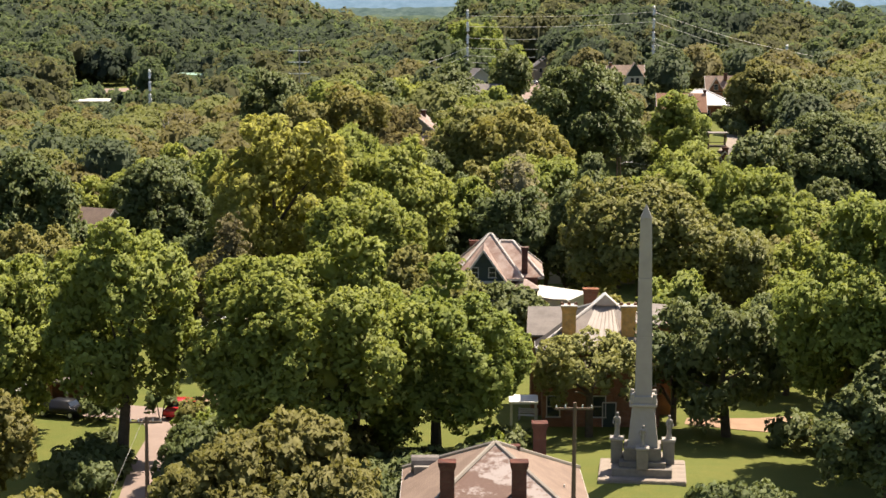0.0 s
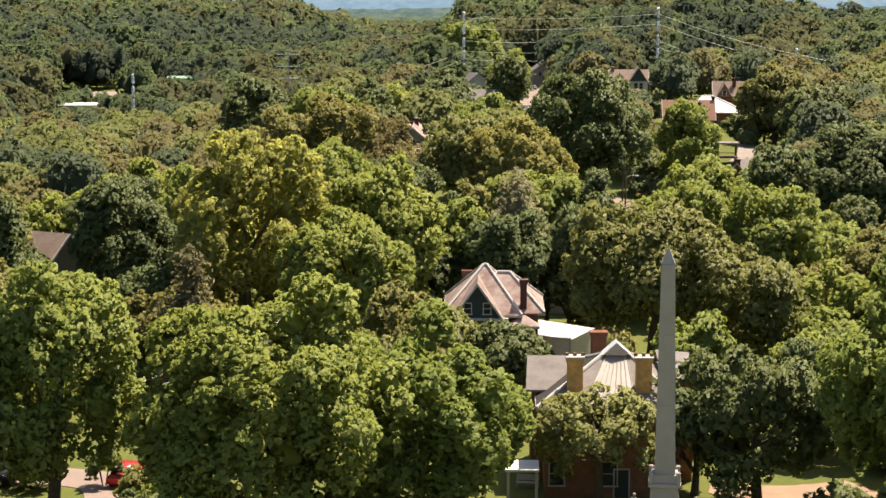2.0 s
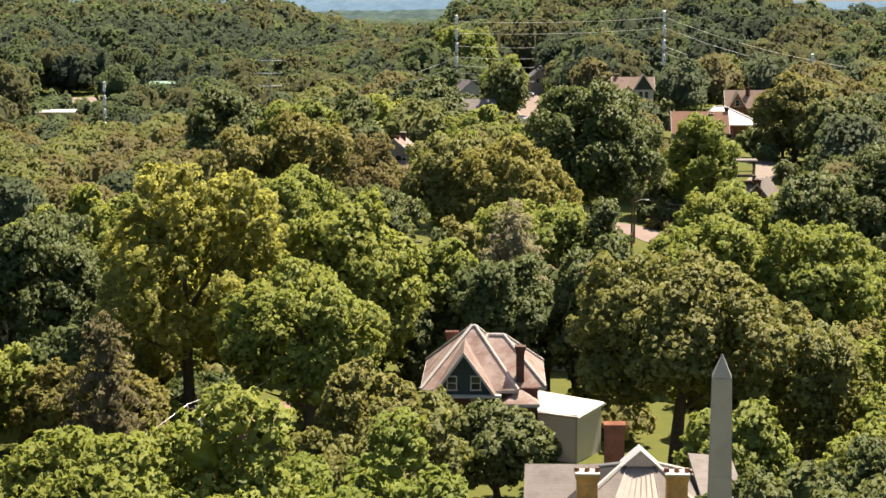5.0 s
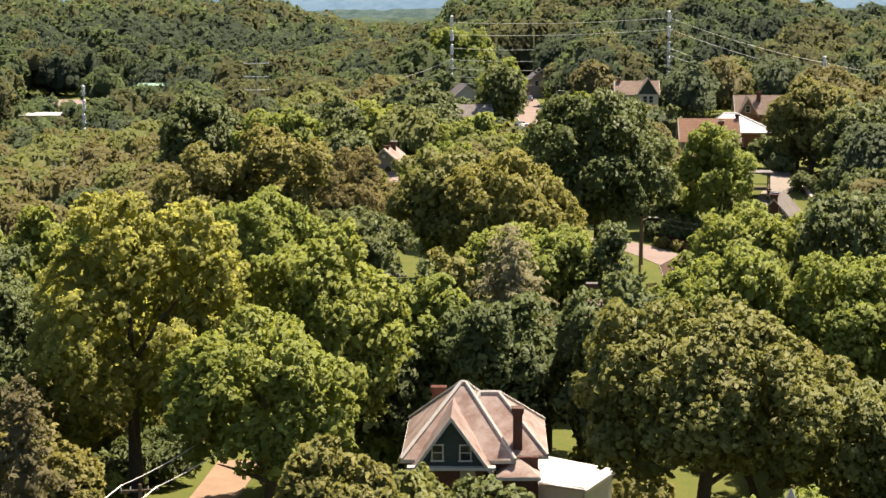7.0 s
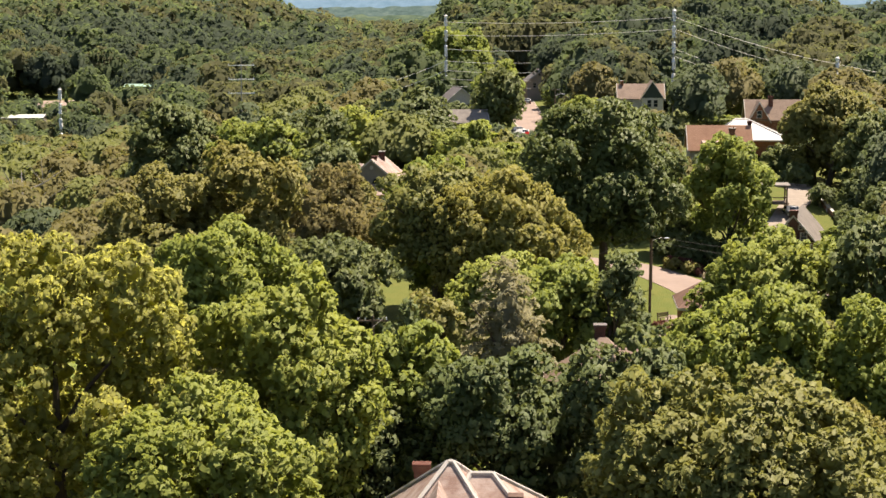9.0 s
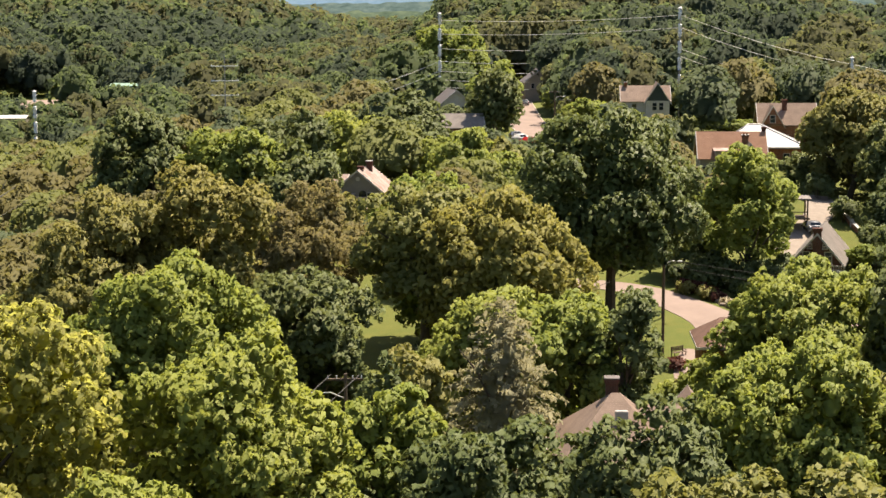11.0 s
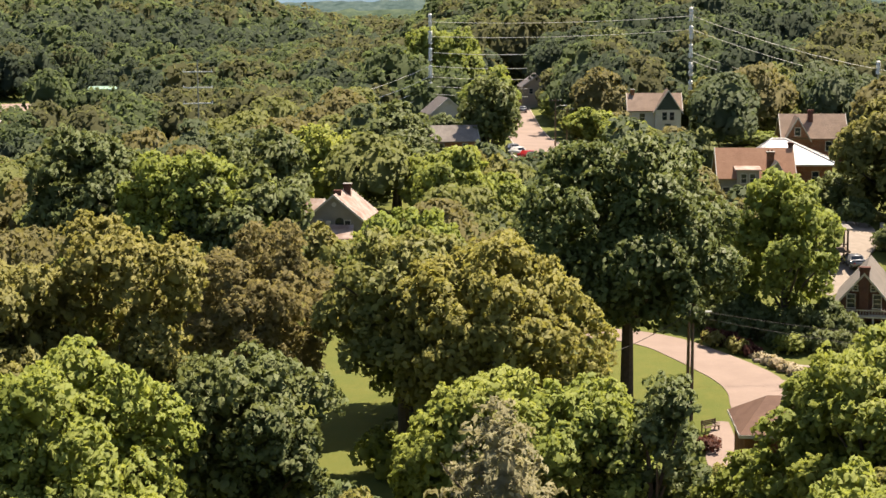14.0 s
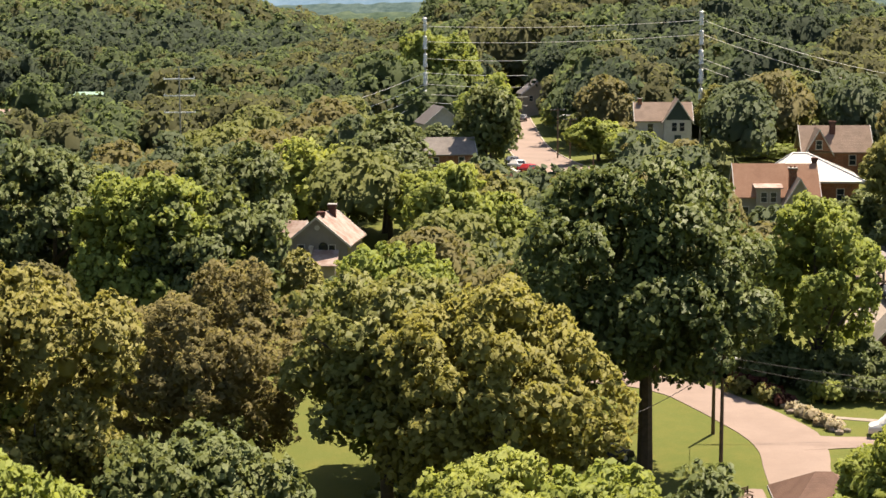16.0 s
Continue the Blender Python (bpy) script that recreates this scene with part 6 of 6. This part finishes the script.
tree("green", -14.1, 372.0, 13.0, 4.3)
for px, py in ((-3.4, 113.2), (-0.4, 114.6), (-6.6, 112.2), (1.9, 116.8), (-9.6, 111.6), (-1.8, 117.6)):
    shrub("dark", px, py, 2.3, 3.0, "dark green bush at the foot of the trees")
for px, py in ((29.4, 252.8), (31.4, 251.8), (27.6, 254.6), (26.4, 259.5)):
    shrub("green", px, py, 1.5, 1.7, "green leafy bush beside the garage")
tree("dark", 75.0, 350.0, 20.0, 5.2)
tree("dark", 69.5, 345.0, 19.0, 5.4)
tree("dark", -32.5, 200.0, 15.5, 5.6)
tree("dark", -34.8, 213.0, 14.5, 4.6)
for px, py in ((-20.5, 199.0), (-23.0, 196.0), (-18.0, 203.0), (-24.5, 202.0), (-20.5, 194.0), (-17.5, 197.5), (-14.8, 170.5), (-12.0, 173.5), (-16.5, 167.0), (-11.2, 169.0)):
    shrub("dark", px, py, 2.3, 3.0, "dark green bush under the tall trees")
for px, py in ((-27.0, 122.0), (-25.0, 119.6)):
    shrub("dark", px, py, 2.0, 2.1, "dark green bush at the edge of the lawn")
tree("green", 30.2, 247.0, 9.0, 2.8)
tree("green", 28.2, 253.0, 4.6, 1.8)
for px, py in ((-26.6, 128.0), (-26.2, 131.6), (-24.6, 125.6), (-27.8, 125.4)):
    shrub("dark", px, py, 1.5, 1.9, "dark green bush round the foot of a tree")
# Several of these dark bushes are added where the ground is only shaded.
for px, py in ((63.6, 331.0), (62.4, 327.2), (64.6, 335.0), (51.4, 346.0), (59.6, 350.0), (60.5, 338.0), (50.2, 351.0)):
    shrub("dark", px, py, 2.3, 3.2, "dark green bush beside the paved lane")
tree("green", 59.8, 318.5, 5.6, 3.1)
tree("dark", 34.8, 313.5, 9.6, 3.0)
# Bushes added in place of the tree's shadow on the lawn.
for px, py in ((40.8, 302.8), (43.4, 301.9), (46.0, 301.3)):
    shrub("dark", px, py, 1.8, 2.0, "dark green bush standing in for tree shade")
for px, py in ((39.4, 306.6), (41.8, 305.4), (44.3, 306.6), (46.6, 308.4), (38.2, 309.6), (36.4, 308.4), (43.2, 304.0)):
    shrub("dark", px, py, 2.1, 3.4, "dark green bush crowding the foot of a tree")
for px, py in ((-17.0, 116.8), (-13.8, 121.4), (-11.0, 119.6), (-7.2, 120.8), (-3.4, 121.6), (1.2, 121.2), (3.6, 121.8), (-16.6, 124.0), (-19.3, 127.4), (-19.7, 131.8), (-18.6, 121.6), (4.6, 128.6)):
    shrub("dark", px, py, 2.0, 2.5, "dark green bush at the foot of the trees")


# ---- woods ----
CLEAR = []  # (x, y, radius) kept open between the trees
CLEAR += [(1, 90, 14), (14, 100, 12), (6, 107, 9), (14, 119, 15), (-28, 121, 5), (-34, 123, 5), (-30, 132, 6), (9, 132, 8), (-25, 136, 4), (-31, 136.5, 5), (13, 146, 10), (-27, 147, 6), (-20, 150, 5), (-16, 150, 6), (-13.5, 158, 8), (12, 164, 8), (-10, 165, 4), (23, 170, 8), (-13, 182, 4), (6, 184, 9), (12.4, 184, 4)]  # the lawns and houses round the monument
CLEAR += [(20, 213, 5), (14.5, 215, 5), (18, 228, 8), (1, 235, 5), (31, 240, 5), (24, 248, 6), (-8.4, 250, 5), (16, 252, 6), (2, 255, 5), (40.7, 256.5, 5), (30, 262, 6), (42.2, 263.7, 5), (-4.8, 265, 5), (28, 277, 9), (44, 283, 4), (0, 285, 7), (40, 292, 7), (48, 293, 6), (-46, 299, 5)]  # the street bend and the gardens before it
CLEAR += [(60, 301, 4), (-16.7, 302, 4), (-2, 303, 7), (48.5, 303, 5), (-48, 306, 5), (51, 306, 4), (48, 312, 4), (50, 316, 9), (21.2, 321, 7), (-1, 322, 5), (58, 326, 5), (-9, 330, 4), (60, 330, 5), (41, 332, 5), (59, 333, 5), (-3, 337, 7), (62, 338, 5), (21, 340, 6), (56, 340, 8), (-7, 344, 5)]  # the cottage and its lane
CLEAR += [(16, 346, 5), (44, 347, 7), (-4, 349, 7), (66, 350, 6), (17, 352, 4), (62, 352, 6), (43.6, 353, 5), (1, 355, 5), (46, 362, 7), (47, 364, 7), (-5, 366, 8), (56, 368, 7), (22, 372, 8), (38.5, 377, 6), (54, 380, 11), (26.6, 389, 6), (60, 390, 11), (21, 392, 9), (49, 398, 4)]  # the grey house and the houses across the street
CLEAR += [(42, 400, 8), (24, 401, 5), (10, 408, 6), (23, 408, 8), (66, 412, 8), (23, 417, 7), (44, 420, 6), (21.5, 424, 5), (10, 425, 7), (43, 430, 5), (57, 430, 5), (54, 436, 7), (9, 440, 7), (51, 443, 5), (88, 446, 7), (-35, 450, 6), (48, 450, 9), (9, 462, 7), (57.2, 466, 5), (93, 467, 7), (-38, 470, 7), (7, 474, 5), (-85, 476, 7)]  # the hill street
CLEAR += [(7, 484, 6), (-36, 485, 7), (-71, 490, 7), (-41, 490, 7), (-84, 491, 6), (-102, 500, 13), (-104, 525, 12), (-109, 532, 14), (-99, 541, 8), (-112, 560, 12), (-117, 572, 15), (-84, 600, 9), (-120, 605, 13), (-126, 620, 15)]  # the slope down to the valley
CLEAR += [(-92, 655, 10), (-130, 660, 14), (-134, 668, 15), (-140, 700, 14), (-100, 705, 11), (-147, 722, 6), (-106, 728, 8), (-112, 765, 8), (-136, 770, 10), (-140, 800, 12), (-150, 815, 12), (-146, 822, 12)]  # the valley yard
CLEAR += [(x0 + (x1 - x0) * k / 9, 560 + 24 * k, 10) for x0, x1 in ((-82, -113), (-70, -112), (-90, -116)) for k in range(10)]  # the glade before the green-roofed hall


def road_gap(x, y):
    best = 1e9
    for path, half in ROADS:
        for (x0, y0), (x1, y1) in zip(path, path[1:]):
            dx, dy = x1 - x0, y1 - y0
            t = max(0.0, min(1.0, ((x - x0) * dx + (y - y0) * dy) / (dx * dx + dy * dy)))
            best = min(best, math.hypot(x - x0 - t * dx, y - y0 - t * dy) - half)
    return best


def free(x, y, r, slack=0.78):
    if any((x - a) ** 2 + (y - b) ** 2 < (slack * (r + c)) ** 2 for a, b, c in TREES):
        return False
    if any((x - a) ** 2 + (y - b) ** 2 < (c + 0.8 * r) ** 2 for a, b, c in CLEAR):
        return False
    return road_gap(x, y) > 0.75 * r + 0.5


def shade_trees():
    """Trees of the middle distance: a few forms, each copied many times."""
    rng = np.random.default_rng(4)
    forms = [("green", 5.2, 14.5), ("dark", 5.5, 15.0), ("olive", 5.0, 14.0), ("dark", 4.6, 16.0), ("bright", 4.6, 12.5), ("olive", 5.6, 15.5), ("green", 4.4, 13.0)]
    made = {}
    spots = []
    y = 118.0
    while y < 470:
        step = 8.2 if y < 300 else 8.5
        lim = 0.30 * y + 30
        for x in np.arange(-lim, lim, step):
            a, b = x + rng.uniform(-0.4, 0.4) * step, y + rng.uniform(-0.4, 0.4) * step
            i = int(rng.integers(len(forms)))
            s = rng.uniform(0.62, 0.85) if b < 240 else rng.uniform(0.8, 1.15)
            if free(a, b, forms[i][1] * s):
                spots.append((a, b, i, s, rng.uniform(0, 360), rng.uniform(0.85, 1.12)))
                TREES.append((a, b, forms[i][1] * s))
        y += step * 0.9
    spots.sort(key=lambda q: q[1] + 0.6 * abs(q[0]))
    for a, b, i, s, turn, st in spots[:165]:
        kind, r, tall = forms[i]
        m = pose(a, b, ground_z(a, b), 0, 0, turn) @ Matrix.Diagonal((s, s, s * st, 1))
        key = (i, b < 300)
        if key not in made:
            ob = thing("tree", 0, 0, 0, TREE_LABEL[kind], "tree", 0, "trees of the wooded hillside")
            tree_parts(rng, kind, r, tall, 1.35 if b < 300 else 2.2, ob)
            ob.matrix_basis = m
            made[key] = ob
        else:
            ob = copy_thing(made[key], Matrix.Identity(4))
            ob.matrix_basis = m
    low = low_trees(rng)
    return spots[165:] + low


LOW = [(43, 349, 4), (42, 402, 8), (37, 410, 4), (22, 374, 7), (20, 392, 8), (10, 408, 6), (-1, 322, 4), (39, 335, 6), (38, 378, 6), (17, 349, 5), (36.5, 446, 5), (37, 466, 5), (18.5, 466, 4)]


def low_trees(rng):
    """Places of young trees and tall bushes on the slopes between the houses: x, y, radius, height."""
    done = []
    for cx, cy, rad in LOW:
        for k in range(7):
            a, d = rng.uniform(0, 6.28), rad * math.sqrt(rng.random())
            x, y = cx + d * math.cos(a), cy + d * math.sin(a)
            if road_gap(x, y) > 1.8 and all(math.hypot(x - p, y - q) > 3.2 for p, q, _, _ in done):
                done.append((x, y, rng.uniform(2.4, 3.4), rng.uniform(4.6, 6.6)))
    return done


def far_crown(rng, r, half, tuft, n, cover, full):
    """The crown of a tree far off: a dome of a few merged lobes with a nap of small tufts."""
    d = spread(rng, n, -0.75, 0.25)
    lr = rng.uniform(0.46, 0.70, n) * (0.6 * r + 0.4 * half)
    c = d * np.array([r, r, half]) * rng.uniform(0.30, 0.62, (n, 1))
    idx = np.repeat(np.arange(n), np.maximum(4, cover * (lr / tuft) ** 2).astype(int))
    g = unit(rng.normal(size=(len(idx), 3)) * 0.7 + 0.7 * d[idx] + np.array([0, 0, 0.45]))
    p = c[idx] + g * (lr[idx] * rng.uniform(0.84, 0.97, len(idx)))[:, None]
    keep = np.ones(len(p), bool)
    for k in range(n):
        keep &= (((p - c[k]) ** 2).sum(1) > (0.78 * lr[k]) ** 2) | (idx == k)
    p, g, idx = p[keep], g[keep], idx[keep]
    return join([tufts(rng, p, g, tuft, 4, unit(p), (0.65, 1.0), 0.12, 0.05), masses(rng, c, lr * full, 1, 0.10)])


def far_woods(rest):
    """The woods beyond: joined crowns of leaf clumps, coarser the further off."""
    rng = np.random.default_rng(9)
    sets = {"green": [], "dark": [], "olive": []}
    names = list(sets)
    for a, b, *more in rest:
        sets[names[int(rng.integers(3))]].append((a, b, *more) if len(more) == 2 else (a, b, rng.uniform(4.2, 5.6), rng.uniform(12.0, 16.0)))
    for k in range(7):
        sets["green"].append((-125 + 3.6 * k, 778.0 + 1.5 * (k % 2), 3.4, 11.0 + 1.2 * (k % 3)))
    y = 470.0
    while y < 1950:
        step = 9.5 if y < 620 else 12.0 if y < 950 else 15.0 if y < 1350 else 19.0
        lim = 0.262 * y + 16
        for x in np.arange(-lim, lim, step):
            a, b = x + rng.uniform(-0.45, 0.45) * step, y + rng.uniform(-0.45, 0.45) * step
            r = step * rng.uniform(0.42, 0.82)
            if not free(a, b, r, 0.6):
                if a < -80 and b < 860 and road_gap(a, b) > 3:
                    sets["olive" if rng.random() < 0.4 else "green"].append((a, b, 2.8, 1.9))
                continue
            if a < -60 and 520 < b < 900 and noise.noise((a / 60, b / 60, 2.0)) > 0.12:
                sets["green" if rng.random() < 0.6 else "dark"].append((a, b, r * 0.6, r * 0.9))
                continue
            pick = noise.noise((a / 90, b / 90, 0.5)) + rng.normal() * 0.28
            kind = "dark" if pick < -0.18 else "green" if pick < 0.16 else "olive"
            tall = min(21.0, r * rng.uniform(2.0, 2.9))
            sets[kind].append((a, b, r, tall))
        y += step * 0.88
    near = {"green": [], "dark": [], "olive": []}
    far = {"green": [], "dark": [], "olive": []}
    for kind, spots in sets.items():
        for a, b, r, tall in spots:
            half = tall * 0.46
            tuft, n = (0.56, 10) if b < 330 else (0.72, 9) if b < 470 else (1.05, 8) if b < 620 else (1.45, 7) if b < 950 else (2.3, 5) if b < 1350 else (3.6, 3)
            v, f, soft = far_crown(rng, r * 1.15, half, tuft, n, *((2.1, 0.72) if b < 470 else (1.8, 0.80) if b < 950 else (1.4, 0.84)))
            soft = unit(soft + np.array([0, 0, 0.7]))
            (near if b < 470 else far)[kind].append((v + np.array([a, b, ground_z(a, b) + tall - half]), f, soft))
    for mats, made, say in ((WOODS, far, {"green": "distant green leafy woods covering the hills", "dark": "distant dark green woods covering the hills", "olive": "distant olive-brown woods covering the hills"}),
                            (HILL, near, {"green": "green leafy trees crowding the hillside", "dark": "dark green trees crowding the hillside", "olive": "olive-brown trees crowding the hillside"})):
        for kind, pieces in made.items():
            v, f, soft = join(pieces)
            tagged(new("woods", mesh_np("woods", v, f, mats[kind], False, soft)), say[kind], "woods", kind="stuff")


def undergrowth():
    """Bushes that fill the gaps below the trees."""
    rng = np.random.default_rng(21)
    for kind in ("dark", "green", "olive"):
        pieces = []
        for k in range(130):
            y = rng.uniform(108, 345)
            x = rng.uniform(-1, 1) * (0.27 * y + 12)
            r = rng.uniform(1.3, 2.8)
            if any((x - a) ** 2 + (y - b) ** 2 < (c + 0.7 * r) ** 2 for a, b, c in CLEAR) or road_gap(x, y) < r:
                continue
            v, f, soft = bush_shape(rng, r, r * rng.uniform(0.6, 1.0), 0.42, 9)
            pieces.append((v + np.array([x, y, ground_z(x, y) + r * 0.55]), f, soft))
        v, f, soft = join(pieces)
        tagged(new("undergrowth", mesh_np("undergrowth", v, f, LEAVES[kind], False, soft)), {"dark": "dark green bushes under the trees", "green": "green leafy bushes under the trees", "olive": "olive-brown bushes under the trees"}[kind], "bushes", kind="stuff")


far_woods(shade_trees())
undergrowth()
